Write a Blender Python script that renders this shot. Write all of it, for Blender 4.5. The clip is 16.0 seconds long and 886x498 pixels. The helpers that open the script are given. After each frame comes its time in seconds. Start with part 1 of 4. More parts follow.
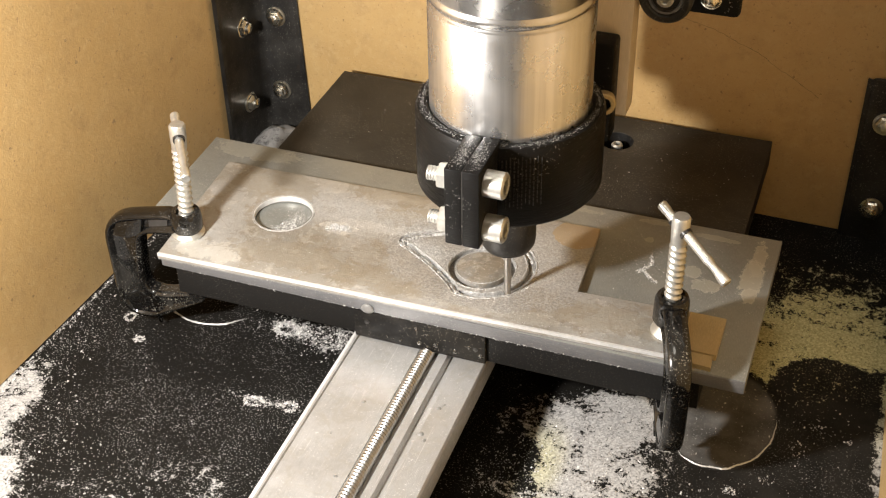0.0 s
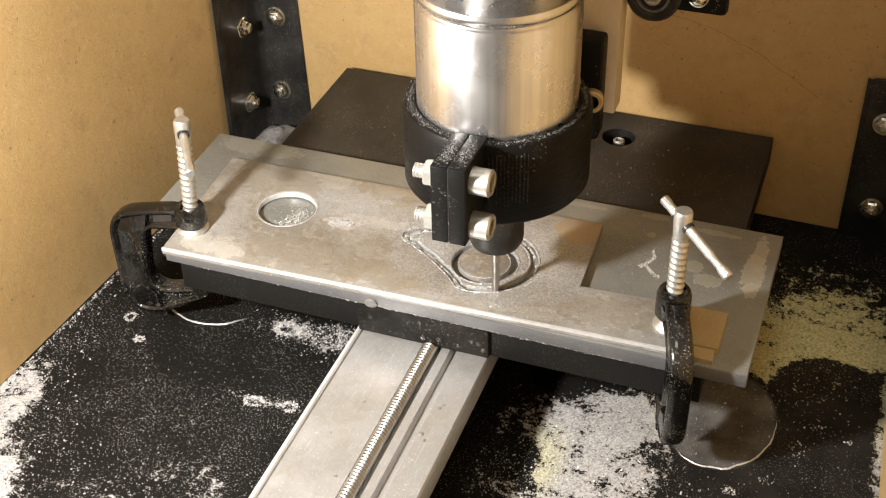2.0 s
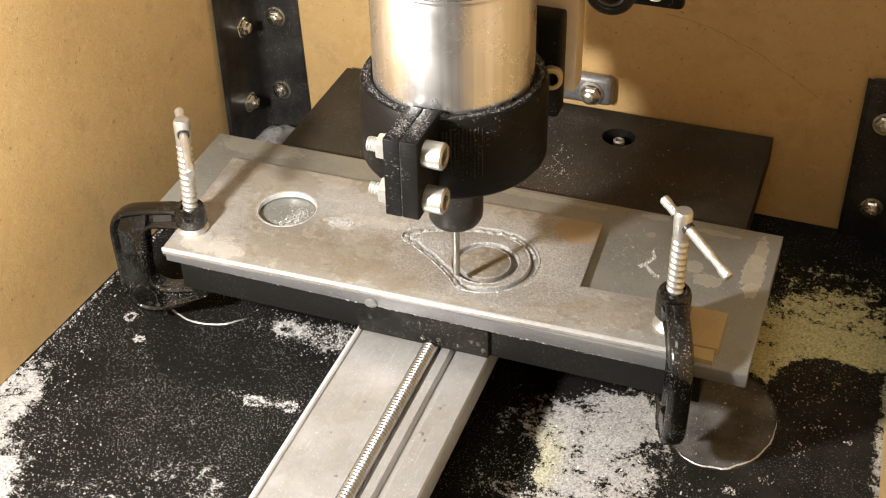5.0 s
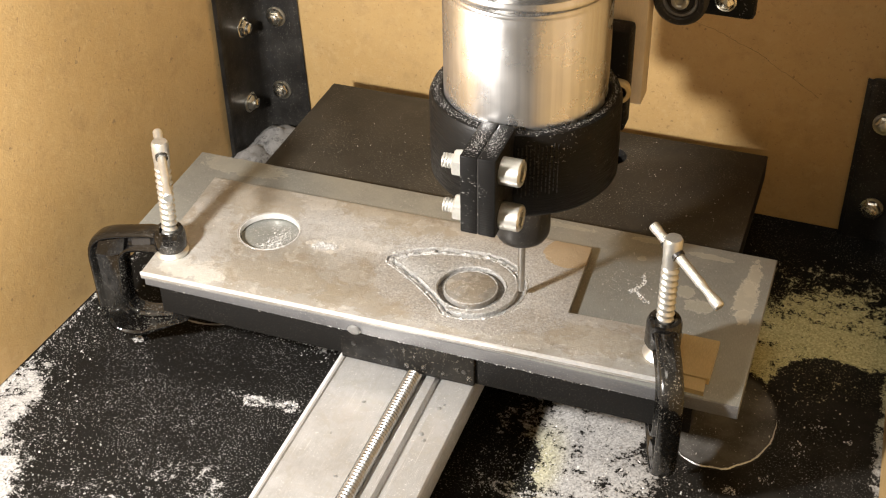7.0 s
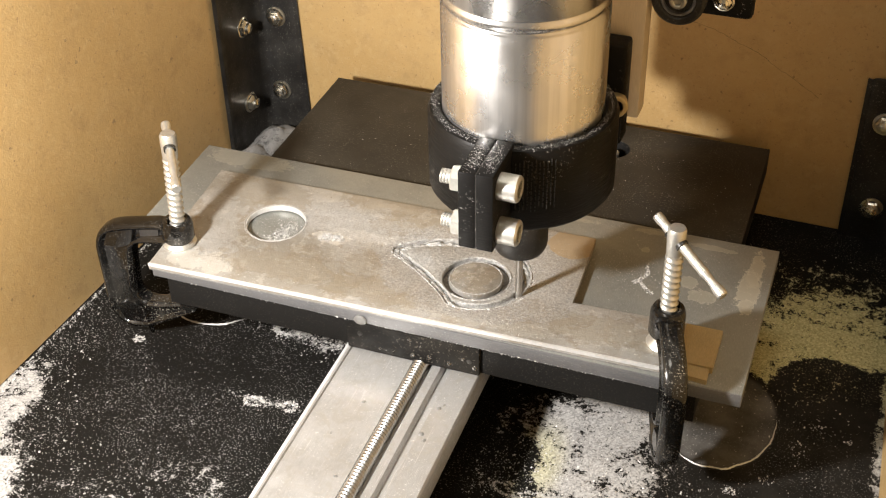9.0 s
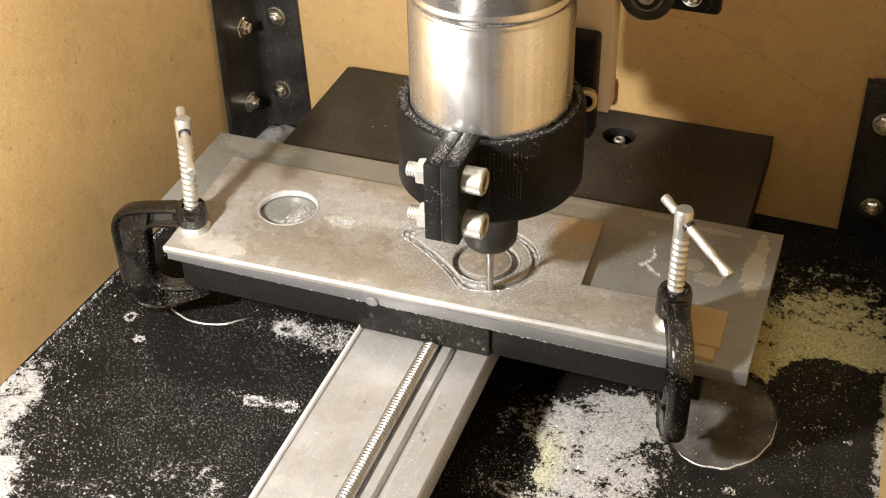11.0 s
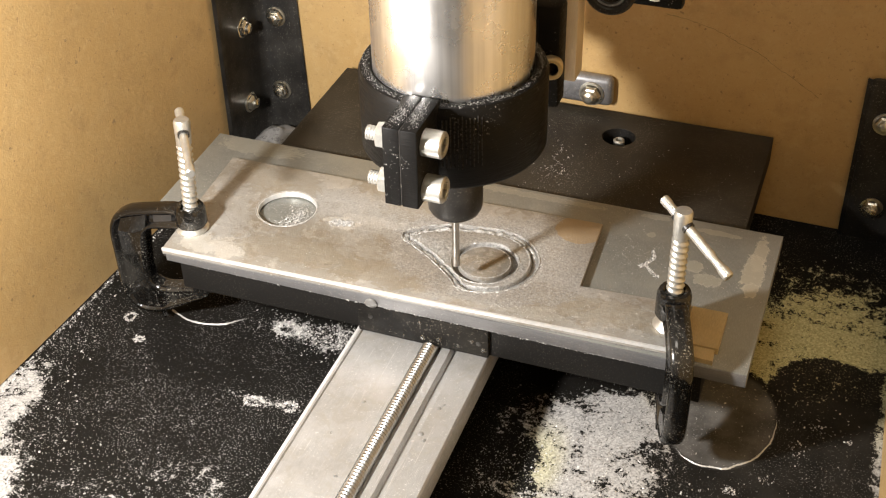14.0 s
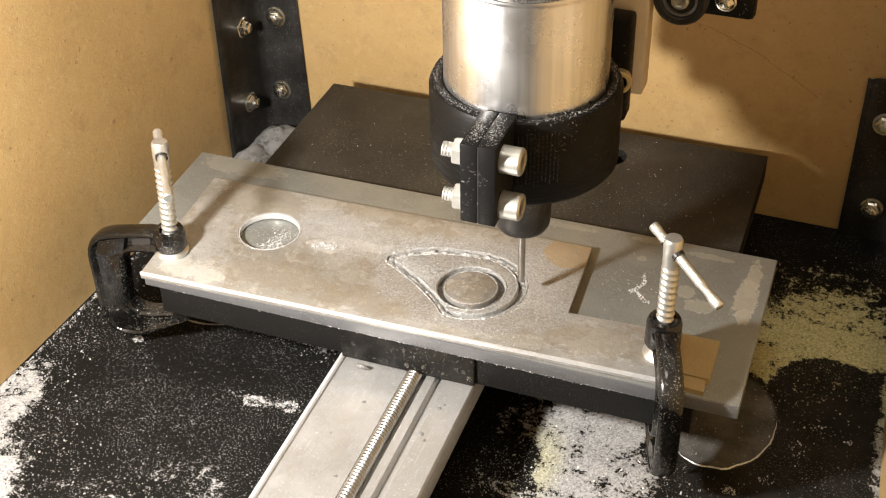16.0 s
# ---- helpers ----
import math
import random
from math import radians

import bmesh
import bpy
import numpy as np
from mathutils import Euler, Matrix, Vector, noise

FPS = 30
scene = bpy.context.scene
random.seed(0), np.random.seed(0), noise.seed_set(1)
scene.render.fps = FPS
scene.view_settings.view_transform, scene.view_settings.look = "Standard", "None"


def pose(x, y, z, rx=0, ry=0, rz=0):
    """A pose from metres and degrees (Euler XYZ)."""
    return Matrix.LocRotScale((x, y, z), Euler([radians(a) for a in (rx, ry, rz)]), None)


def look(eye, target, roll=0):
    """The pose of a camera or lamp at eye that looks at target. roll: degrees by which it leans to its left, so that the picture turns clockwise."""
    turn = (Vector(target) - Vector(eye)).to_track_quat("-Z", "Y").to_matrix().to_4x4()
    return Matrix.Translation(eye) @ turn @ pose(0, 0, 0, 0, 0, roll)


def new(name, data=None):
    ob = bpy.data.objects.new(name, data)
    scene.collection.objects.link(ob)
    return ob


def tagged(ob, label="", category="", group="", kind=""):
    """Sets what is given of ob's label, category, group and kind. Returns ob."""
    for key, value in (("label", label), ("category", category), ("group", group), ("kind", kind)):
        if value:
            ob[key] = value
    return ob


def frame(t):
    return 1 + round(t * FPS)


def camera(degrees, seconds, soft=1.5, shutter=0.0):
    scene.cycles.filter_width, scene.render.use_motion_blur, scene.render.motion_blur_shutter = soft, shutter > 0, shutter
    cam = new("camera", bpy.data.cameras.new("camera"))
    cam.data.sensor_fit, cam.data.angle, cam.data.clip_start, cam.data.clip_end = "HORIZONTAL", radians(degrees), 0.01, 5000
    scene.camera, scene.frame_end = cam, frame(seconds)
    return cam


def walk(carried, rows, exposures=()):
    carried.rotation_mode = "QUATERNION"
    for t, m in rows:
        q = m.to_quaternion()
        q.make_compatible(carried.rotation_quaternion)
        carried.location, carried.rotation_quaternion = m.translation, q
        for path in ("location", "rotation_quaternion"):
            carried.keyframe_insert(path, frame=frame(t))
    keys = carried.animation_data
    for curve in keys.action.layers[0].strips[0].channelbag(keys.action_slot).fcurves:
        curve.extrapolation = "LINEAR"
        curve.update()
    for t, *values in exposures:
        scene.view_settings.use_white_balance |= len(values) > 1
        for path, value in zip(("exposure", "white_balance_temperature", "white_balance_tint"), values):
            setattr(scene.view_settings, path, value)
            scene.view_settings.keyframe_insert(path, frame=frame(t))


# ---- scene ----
# Lengths below are millimetres unless a name says metres; MM turns them into metres.
MM = 0.001

# ---- camera: it stands still ----
EYE = (0.29662, -0.39176, 0.42398)
YAW, PITCH, ROLL = radians(-20.707), radians(-36.765), -1.19
AIM = (EYE[0] + math.sin(YAW) * math.cos(PITCH), EYE[1] + math.cos(YAW) * math.cos(PITCH), EYE[2] + math.sin(PITCH))
cam = camera(37.708, 16.0, soft=1.2)
walk(cam, [(0.0, look(EYE, AIM, ROLL)), (16.0, look(EYE, AIM, ROLL))])

# ---- light: one near work lamp, an added overhead fill, a dim warm room ----
world = bpy.data.worlds.new("room_air")
scene.world = world
world.use_nodes = True
world.node_tree.nodes["Background"].inputs[0].default_value = (1.0, 0.86, 0.68, 1)
world.node_tree.nodes["Background"].inputs[1].default_value = 0.04


def lamp(name, kind, place, target, watts, colour, size):
    data = bpy.data.lights.new(name, kind)
    data.energy, data.color = watts, colour
    if kind == "AREA":
        data.shape, data.size = "DISK", size
    else:
        data.shadow_soft_size = size
    ob = new(name, data)
    ob.matrix_world = look(place, target)
    return ob


lamp("work_lamp", "AREA", (0.003, -0.196, 0.246), (0.185, 0.08, 0.05), 2.7, (1.0, 0.952, 0.90), 0.030)
# Added fill with no known source; it lifts the shaded parts.
lamp("overhead_fill", "AREA", (0.12, -0.14, 1.15), (0.12, 0.0, 0.0), 2.1, (1.0, 0.93, 0.82), 0.35)
scene.view_settings.exposure = 0.12


# ---- materials ----
class Nodes:
    """A material's node tree, with short calls for the usual nodes."""

    def __init__(self, name, mat=None):
        self.mat = mat or bpy.data.materials.new(name)
        self.mat.use_nodes = True
        self.tree = self.mat.node_tree
        self.bsdf = self.tree.nodes["Principled BSDF"]
        self.where = self.tree.nodes.new("ShaderNodeTexCoord").outputs["Object"]

    def link(self, a, b):
        self.tree.links.new(a, b)

    def put(self, socket, value):
        if isinstance(value, bpy.types.NodeSocket):
            self.link(value, socket)
        elif isinstance(value, tuple) and len(value) == 3 and socket.type == "RGBA":
            socket.default_value = (*value, 1)
        else:
            socket.default_value = value

    def noise(self, scale, detail=4.0, rough=0.55, stretch=None, distort=0.0):
        n = self.tree.nodes.new("ShaderNodeTexNoise")
        n.inputs["Scale"].default_value, n.inputs["Detail"].default_value = scale, detail
        n.inputs["Roughness"].default_value, n.inputs["Distortion"].default_value = rough, distort
        where = self.where
        if stretch:
            m = self.tree.nodes.new("ShaderNodeMapping")
            m.inputs["Scale"].default_value = stretch
            self.link(where, m.inputs[0])
            where = m.outputs[0]
        self.link(where, n.inputs["Vector"])
        return n.outputs["Fac"]

    def voronoi(self, scale, out="Distance"):
        n = self.tree.nodes.new("ShaderNodeTexVoronoi")
        n.inputs["Scale"].default_value = scale
        self.link(self.where, n.inputs["Vector"])
        return n.outputs[out]

    def band(self, value, lo, hi, a=0.0, b=1.0):
        n = self.tree.nodes.new("ShaderNodeMapRange")
        n.interpolation_type = "SMOOTHSTEP"
        for i, v in enumerate((value, lo, hi, a, b)):
            self.put(n.inputs[i], v)
        return n.outputs[0]

    def math(self, op, a, b=0.0):
        n = self.tree.nodes.new("ShaderNodeMath")
        n.operation = op
        self.put(n.inputs[0], a)
        self.put(n.inputs[1], b)
        return n.outputs[0]

    def mix(self, fac, a, b):
        n = self.tree.nodes.new("ShaderNodeMix")
        n.data_type = "RGBA"
        self.put(n.inputs[0], fac)
        self.put(n.inputs[6], a)
        self.put(n.inputs[7], b)
        return n.outputs[2]

    def blob(self, x, y, rx, ry, soft=0.6):
        """A soft patch round a place of the floor, in millimetres: 1 inside, 0 outside."""
        m = self.tree.nodes.new("ShaderNodeMapping")
        m.inputs["Location"].default_value = (-x / rx, -y / ry, 0)
        m.inputs["Scale"].default_value = (1000 / rx, 1000 / ry, 0)
        self.link(self.where, m.inputs[0])
        n = self.tree.nodes.new("ShaderNodeVectorMath")
        n.operation = "LENGTH"
        self.link(m.outputs[0], n.inputs[0])
        return self.band(n.outputs["Value"], 1.0 - soft, 1.0 + soft, 1.0, 0.0)

    def random(self):
        return self.tree.nodes.new("ShaderNodeObjectInfo").outputs["Random"]

    def island(self):
        return self.tree.nodes.new("ShaderNodeNewGeometry").outputs["Random Per Island"]

    def bump(self, height, strength, distance):
        n = self.tree.nodes.new("ShaderNodeBump")
        n.inputs["Strength"].default_value, n.inputs["Distance"].default_value = strength, distance
        self.link(height, n.inputs["Height"])
        self.link(n.outputs[0], self.bsdf.inputs["Normal"])

    def set(self, colour, rough, metal=0.0, **more):
        self.put(self.bsdf.inputs["Base Color"], colour)
        self.put(self.bsdf.inputs["Roughness"], rough)
        self.put(self.bsdf.inputs["Metallic"], metal)
        for key, value in more.items():
            self.put(self.bsdf.inputs[key.replace("_", " ")], value)
        return self.mat


def hardboard():
    n = Nodes("brown_hardboard")
    big, mid, fine = n.noise(9, 5), n.noise(60, 5, 0.6), n.noise(900, 3, 0.7)
    c = n.mix(n.band(big, 0.35, 0.65), (0.475, 0.312, 0.128), (0.54, 0.368, 0.162))
    c = n.mix(n.band(mid, 0.5, 0.75, 0, 0.5), c, (0.36, 0.237, 0.10))
    c = n.mix(n.band(n.noise(170, 5, 0.65), 0.52, 0.66, 0, 0.35), c, (0.55, 0.39, 0.19))
    c = n.mix(n.band(n.noise(420, 2), 0.68, 0.73, 0, 0.6), c, (0.24, 0.14, 0.06))
    c = n.mix(n.band(n.noise(230, 1), 0.755, 0.775, 0, 0.55), c, (0.13, 0.085, 0.045))
    c = n.mix(n.band(fine, 0.55, 0.75, 0, 0.42), c, (0.59, 0.44, 0.25))
    c = n.mix(n.band(n.noise(520, 4, 0.7), 0.55, 0.7, 0, 0.4), c, (0.31, 0.195, 0.082))
    n.bump(n.math("ADD", fine, n.noise(240, 4, 0.7)), 0.35, 0.0005)
    return n.set(c, n.band(mid, 0.3, 0.7, 0.42, 0.6))


def black_paint_with_dust():
    n = Nodes("black_floor_with_metal_dust")
    # how much dust lies where
    heavy = None
    for x, y, rx, ry, soft, amount in ((-60, -45, 22, 44, 0.7, 1.12), (-45, -92, 30, 34, 0.7, 1.22), (-10, -112, 70, 30, 0.8, 0.95), (30, -85, 60, 30, 0.9, 0.82), (48, -58, 32, 24, 0.9, 0.82), (-62, 30, 14, 60, 0.8, 0.6), (48, 52, 18, 11, 0.5, 0.85), (72, 50, 16, 15, 0.6, 0.9),
                                       (58, -1, 17, 4.5, 0.6, 0.85), (214, 12, 38, 42, 0.6, 1.2), (222, 40, 30, 26, 0.6, 1.25), (206, 26, 30, 30, 0.6, 1.2), (224, -30, 48, 38, 0.6, 1.15), (186, 22, 32, 40, 0.9, 0.9),
                                       (270, 112, 40, 46, 0.6, 1.15), (304, 142, 46, 36, 0.6, 1.1), (302, 126, 48, 22, 0.6, 1.28), (334, 75, 6, 70, 0.7, 1.1), (300, 172, 44, 30, 0.9, 0.85), (278, 108, 26, 16, 0.6, 1.2), (178, -14, 20, 16, 0.8, 0.8), (-50, 200, 30, 40, 0.6, 0.8),
                                       (20, -40, 90, 60, 0.8, 0.5), (20, 60, 70, 40, 0.9, 0.36), (300, 20, 70, 70, 0.9, 0.45), (140, 120, 90, 60, 0.6, 0.7)):
        b = n.math("MULTIPLY", n.blob(x, y, rx, ry, soft), amount)
        heavy = b if heavy is None else n.math("MAXIMUM", heavy, b)
    # patches wiped clean
    for x, y, rx, ry in ((262, 58, 26, 34), (306, 86, 24, 28), (-1, 60, 24, 17)):
        heavy = n.math("MULTIPLY", heavy, n.math("SUBTRACT", 1.0, n.math("MULTIPLY", n.blob(x, y, rx, ry, 0.14), 0.93)))
    # crumbled gaps in the drift beside the rail
    for x, y, rx, ry in ((226, 14, 6, 7), (236, 24, 6, 10), (219, 0, 8, 4), (178, 2, 12, 12)):
        heavy = n.math("SUBTRACT", heavy, n.math("MULTIPLY", n.blob(x, y, rx, ry, 0.6), 0.25))
    clump = n.noise(105, 6, 0.72)
    grain = n.noise(950, 4, 0.85)
    specks = n.noise(620, 2, 0.6)
    cover = n.math("ADD", n.math("ADD", n.math("MULTIPLY", clump, 0.42), n.math("MULTIPLY", n.noise(360, 5, 0.75), 0.33)), n.math("MULTIPLY", grain, 0.25))
    level = n.math("SUBTRACT", 0.72, n.math("MULTIPLY", heavy, 0.23))
    dust = n.band(n.math("SUBTRACT", cover, level), -0.008, 0.014)
    dots = n.math("MULTIPLY", n.band(specks, 0.675, 0.71), n.band(n.noise(40, 3), 0.35, 0.6, 0.15, 0.85))
    dots = n.math("MAXIMUM", dots, n.math("MULTIPLY", n.band(n.noise(1150, 2, 0.6), 0.615, 0.66), n.band(n.noise(22, 4), 0.42, 0.6, 0.05, 0.8)))
    left_half = n.blob(20, 10, 110, 170, 0.25)
    dots = n.math("MULTIPLY", dots, n.math("ADD", 0.5, n.math("MULTIPLY", left_half, 0.5)))
    dust = n.math("MAXIMUM", dust, dots)
    brass = n.math("MAXIMUM", n.blob(296, 132, 64, 66, 0.5), n.math("MULTIPLY", n.blob(189, 2, 11, 22, 0.6), 0.55))
    brass = n.math("MAXIMUM", brass, n.blob(260, 100, 40, 40, 0.5))
    metal = n.mix(n.math("MULTIPLY", brass, 0.8), n.mix(n.voronoi(1300, "Color"), (0.24, 0.235, 0.228), (0.62, 0.61, 0.595)), n.mix(n.voronoi(1300, "Color"), (0.37, 0.355, 0.14), (0.80, 0.765, 0.39)))
    film = n.band(n.noise(25, 5), 0.4, 0.75, 0.0, 0.018)
    # paler on the right: brownish film, raised to make up for weak fill light
    film = n.math("ADD", film, n.math("MULTIPLY", n.blob(300, 60, 60, 90, 0.5), n.band(n.noise(70, 5), 0.3, 0.7, 0.03, 0.13)))
    paint = n.mix(film, (0.009, 0.0083, 0.0073), (0.12, 0.11, 0.095))
    haze = n.math("MULTIPLY", n.blob(262, 58, 25, 33, 0.06), n.band(n.noise(60, 5), 0.3, 0.7, 0.2, 0.55))
    paint = n.mix(haze, paint, (0.26, 0.25, 0.235))
    n.bump(n.math("ADD", n.math("MULTIPLY", dust, 1.0), n.math("MULTIPLY", n.noise(240, 3), 0.25)), 0.5, 0.0006)
    return n.set(n.mix(dust, paint, metal), n.mix(dust, (0.42, 0.42, 0.42), (0.62, 0.62, 0.62)), n.math("MULTIPLY", dust, 0.15), Specular_IOR_Level=0.05)


def metal(name, base, worn, rough, scale=(1, 1, 1), dusty=0.3, relief=0.15, grain=500, shine=1.0):
    """Bare metal with a direction of grain, dull stains and a little dust."""
    n = Nodes(name)
    stain, streak, fine = n.noise(28, 6, 0.6), n.noise(grain, 3, 0.6, scale), n.noise(1400, 2, 0.7)
    c = n.mix(n.band(stain, 0.38, 0.66), base, worn)
    c = n.mix(n.band(streak, 0.35, 0.7, 0, 0.35), c, tuple(min(1, v * 1.35) for v in base))
    dust = n.math("MULTIPLY", n.band(fine, 0.6, 0.72), n.band(n.noise(55, 4), 0.4, 0.65, 0.1, dusty))
    c = n.mix(dust, c, (0.72, 0.70, 0.66))
    n.bump(streak, relief, 0.0002)
    return n.set(c, n.band(stain, 0.3, 0.7, rough, rough + 0.14), n.math("MULTIPLY", n.math("SUBTRACT", 1.0, n.math("MULTIPLY", dust, 0.7)), shine))


def worked_plate(name, gritty, tone=1.0):
    """The aluminium blank: oily, dull, with tan film and grey dust smears."""
    n = Nodes(name)
    a, b, c0, fine = n.noise(22, 6, 0.62, None, 0.6), n.noise(70, 6, 0.65), n.noise(190, 4, 0.6), n.noise(1100, 3, 0.75)
    c = n.mix(n.band(a, 0.42, 0.58), (0.345 * tone, 0.323 * tone, 0.284 * tone), (0.425 * tone, 0.412 * tone, 0.388 * tone))
    c = n.mix(n.band(b, 0.52, 0.62, 0, 0.55), c, (0.30, 0.25, 0.18))
    smear = n.math("MULTIPLY", n.band(c0, 0.54, 0.62), n.band(b, 0.42, 0.55))
    c = n.mix(n.math("MULTIPLY", smear, 0.3), c, (0.68, 0.66, 0.61))
    c = n.mix(n.band(n.noise(300, 8, 0.8), 0.5, 0.66, 0, 0.35), c, (0.27, 0.24, 0.19))
    chips = n.math("MAXIMUM", n.band(fine, 0.64, 0.69), n.band(n.noise(520, 3, 0.7), 0.66, 0.70))
    c = n.mix(n.math("MULTIPLY", chips, 0.5), c, (0.82, 0.79, 0.72))
    # fine scratches and torn smears
    c = n.mix(n.band(n.noise(150, 6, 0.7, (0.5, 3.0, 1), 1.5), 0.58, 0.66, 0, 0.4), c, (0.62 * tone, 0.60 * tone, 0.555 * tone))
    c = n.mix(n.band(n.noise(95, 7, 0.7, None, 1.2), 0.56, 0.64, 0, 0.45), c, (0.25 * tone, 0.215 * tone, 0.165 * tone))
    # dried coolant: pale patches with hard edges
    edge = n.noise(110, 8, 0.72)
    for x, y, rx, ry, pale in ((24, 10, 17, 8, 0.4), (73, 46, 9, 5, 0.7), (88, 52, 22, 4, 0.3), (150, 12, 40, 6, 0.2), (105, 72, 40, 8, 0.2), (60, 78, 30, 5, 0.2), (205, 20, 22, 9, 0.2)):
        patch = n.band(n.math("ADD", n.blob(x - 130, y - 45, rx, ry, 0.8), n.math("MULTIPLY", n.math("SUBTRACT", edge, 0.5), 2.4)), 0.5, 0.6)
        c = n.mix(n.math("MULTIPLY", patch, pale), c, (0.70, 0.67, 0.60))
    # brown oily pools with hard rims
    rimmed = n.noise(75, 7, 0.68, None, 1.4)
    for x, y, rx, ry in ((86, 80, 20, 9), (100, 66, 13, 9), (28, 70, 22, 14), (205, 22, 34, 9), (178, 24, 22, 7), (60, 18, 30, 9), (110, 16, 26, 8), (120, 72, 10, 6)):
        field = n.math("ADD", n.blob(x - 130, y - 45, rx, ry, 0.8), n.math("MULTIPLY", n.math("SUBTRACT", rimmed, 0.5), 2.2))
        c = n.mix(n.band(field, 0.5, 0.56, 0, 0.5), c, (0.31 * tone, 0.27 * tone, 0.203 * tone))
        rim = n.math("MULTIPLY", n.band(field, 0.44, 0.49), n.math("SUBTRACT", 1.0, n.band(field, 0.5, 0.55)))
        c = n.mix(n.math("MULTIPLY", rim, 0.35), c, (0.20 * tone, 0.165 * tone, 0.115 * tone))
    # chips lie thick round the cut
    near = n.band(n.math("ADD", n.blob(146 - 130, 42 - 45, 50, 34, 0.45), n.math("MULTIPLY", n.math("SUBTRACT", n.noise(45, 6, 0.7), 0.5), 1.6)), 0.42, 0.62)
    beside = n.band(n.math("ADD", n.blob(176 - 130, 62 - 45, 24, 28, 0.12), n.math("MULTIPLY", n.math("SUBTRACT", n.noise(70, 6, 0.7), 0.5), 0.5)), 0.48, 0.56)
    smeared = n.band(n.math("ADD", n.blob(82 - 130, 58 - 45, 34, 18, 0.7), n.math("MULTIPLY", n.math("SUBTRACT", n.noise(60, 7, 0.75, None, 1.0), 0.5), 2.6)), 0.55, 0.65, 0, 0.6)
    near = n.math("MAXIMUM", n.math("MAXIMUM", near, n.math("MULTIPLY", beside, 0.95)), smeared) if gritty else 0.0
    # one corner stays clean and tan
    if gritty:
        clean = n.band(n.math("ADD", n.blob(182 - 130, 77 - 45, 12, 11, 0.3), n.math("MULTIPLY", n.math("SUBTRACT", n.noise(160, 5, 0.7), 0.5), 0.7)), 0.45, 0.55)
        c = n.mix(n.math("MULTIPLY", clean, 0.85), c, (0.44, 0.34, 0.215))
        near = n.math("MULTIPLY", near, n.math("SUBTRACT", 1.0, clean))
    grit = n.math("MULTIPLY", near, n.band(n.noise(800, 4, 0.85), 0.4, 0.6, 0.35, 0.9))
    c = n.mix(grit, c, n.mix(n.band(n.noise(1000, 4, 0.85), 0.4, 0.62), (0.27, 0.267, 0.262), (0.56, 0.557, 0.55)))
    n.bump(n.math("ADD", n.math("ADD", fine, b), n.noise(420, 4, 0.7)), 0.45, 0.0005)
    return n.set(c, n.band(b, 0.3, 0.7, 0.33, 0.55), 0.4)


def dusty_black(name, base=0.012, rough=0.4, amount=0.5, grain=700, relief=0.2, tint=(0.5, 0.47, 0.41), shine=0.3):
    n = Nodes(name)
    speck = n.math("MULTIPLY", n.band(n.noise(grain, 3, 0.7), 0.59, 0.66), n.band(n.noise(35, 4), 0.38, 0.66, 0.05, amount))
    film = n.band(n.noise(45, 5), 0.4, 0.75, 0, 0.05)
    c = n.mix(film, (base, base * 0.92, base * 0.85), tint)
    c = n.mix(speck, c, tuple(v * 1.35 for v in tint))
    n.bump(n.noise(grain * 0.7, 3), relief, 0.0003)
    return n.set(c, n.band(n.noise(120, 4), 0.3, 0.7, rough - 0.08, rough + 0.12), 0.0, Specular_IOR_Level=shine)


def printed_black():
    """Black printed plastic: fine level layers and white dust caught in them."""
    n = Nodes("printed_black_plastic")
    layers = n.noise(260, 2, 0.5, (0.6, 0.6, 9))
    caught = n.math("MULTIPLY", n.band(n.noise(900, 3, 0.7), 0.62, 0.7), n.band(n.noise(50, 4), 0.45, 0.62, 0.0, 0.65))
    c = n.mix(caught, (0.006, 0.0055, 0.005), (0.55, 0.53, 0.50))
    n.bump(layers, 0.35, 0.0003)
    return n.set(c, n.band(layers, 0.3, 0.7, 0.40, 0.58), 0.0, Specular_IOR_Level=0.15)


BOARD = hardboard()
FLOOR = black_paint_with_dust()
PLATE = worked_plate("oily_dusty_aluminium", True)
DISC = worked_plate("oily_aluminium", False, 0.72)
def base_plate_metal():
    """Grey aluminium with pale dried coolant in hard-edged patches."""
    mat = metal("grey_base_aluminium", (0.287, 0.293, 0.272), (0.22, 0.225, 0.208), 0.36, (6, 1, 1), 0.6, 0.2, 500, 0.45)
    n = Nodes("", mat)
    c = n.bsdf.inputs["Base Color"].links[0].from_socket
    edge = n.noise(260, 8, 0.75, None, 0.8)
    stains = ((265, 88, 3.6, 15, 0.9), (264, 74, 5.5, 15, 0.9), (265, 61, 3.6, 6, 0.8),               (238, 70, 4.0, 5, 0.55), (246, 62, 8, 5, 0.55), (213, 103, 8, 2, 0.4), (214, 88, 2.4, 2.2, 0.5), (243, 99.5, 12, 2.2, 0.55), (2, 99, 26, 8, 0.4), (150, 102, 40, 2.5, 0.3))
    for px, py, rx, ry, pale in stains:
        x, y = px - 130, py - 60
        field = n.math("ADD", n.blob(x, y, rx, ry, 0.7), n.math("MULTIPLY", n.math("SUBTRACT", edge, 0.5), 2.1))
        c = n.mix(n.math("MULTIPLY", n.band(field, 0.6, 0.66), pale * 0.85), c, (0.53, 0.51, 0.43))
        rim = n.math("MULTIPLY", n.band(field, 0.58, 0.62), n.math("SUBTRACT", 1.0, n.band(field, 0.68, 0.74)))
        c = n.mix(n.math("MULTIPLY", rim, pale * 0.6), c, (0.68, 0.66, 0.58))
    n.link(c, n.bsdf.inputs["Base Color"])
    return mat


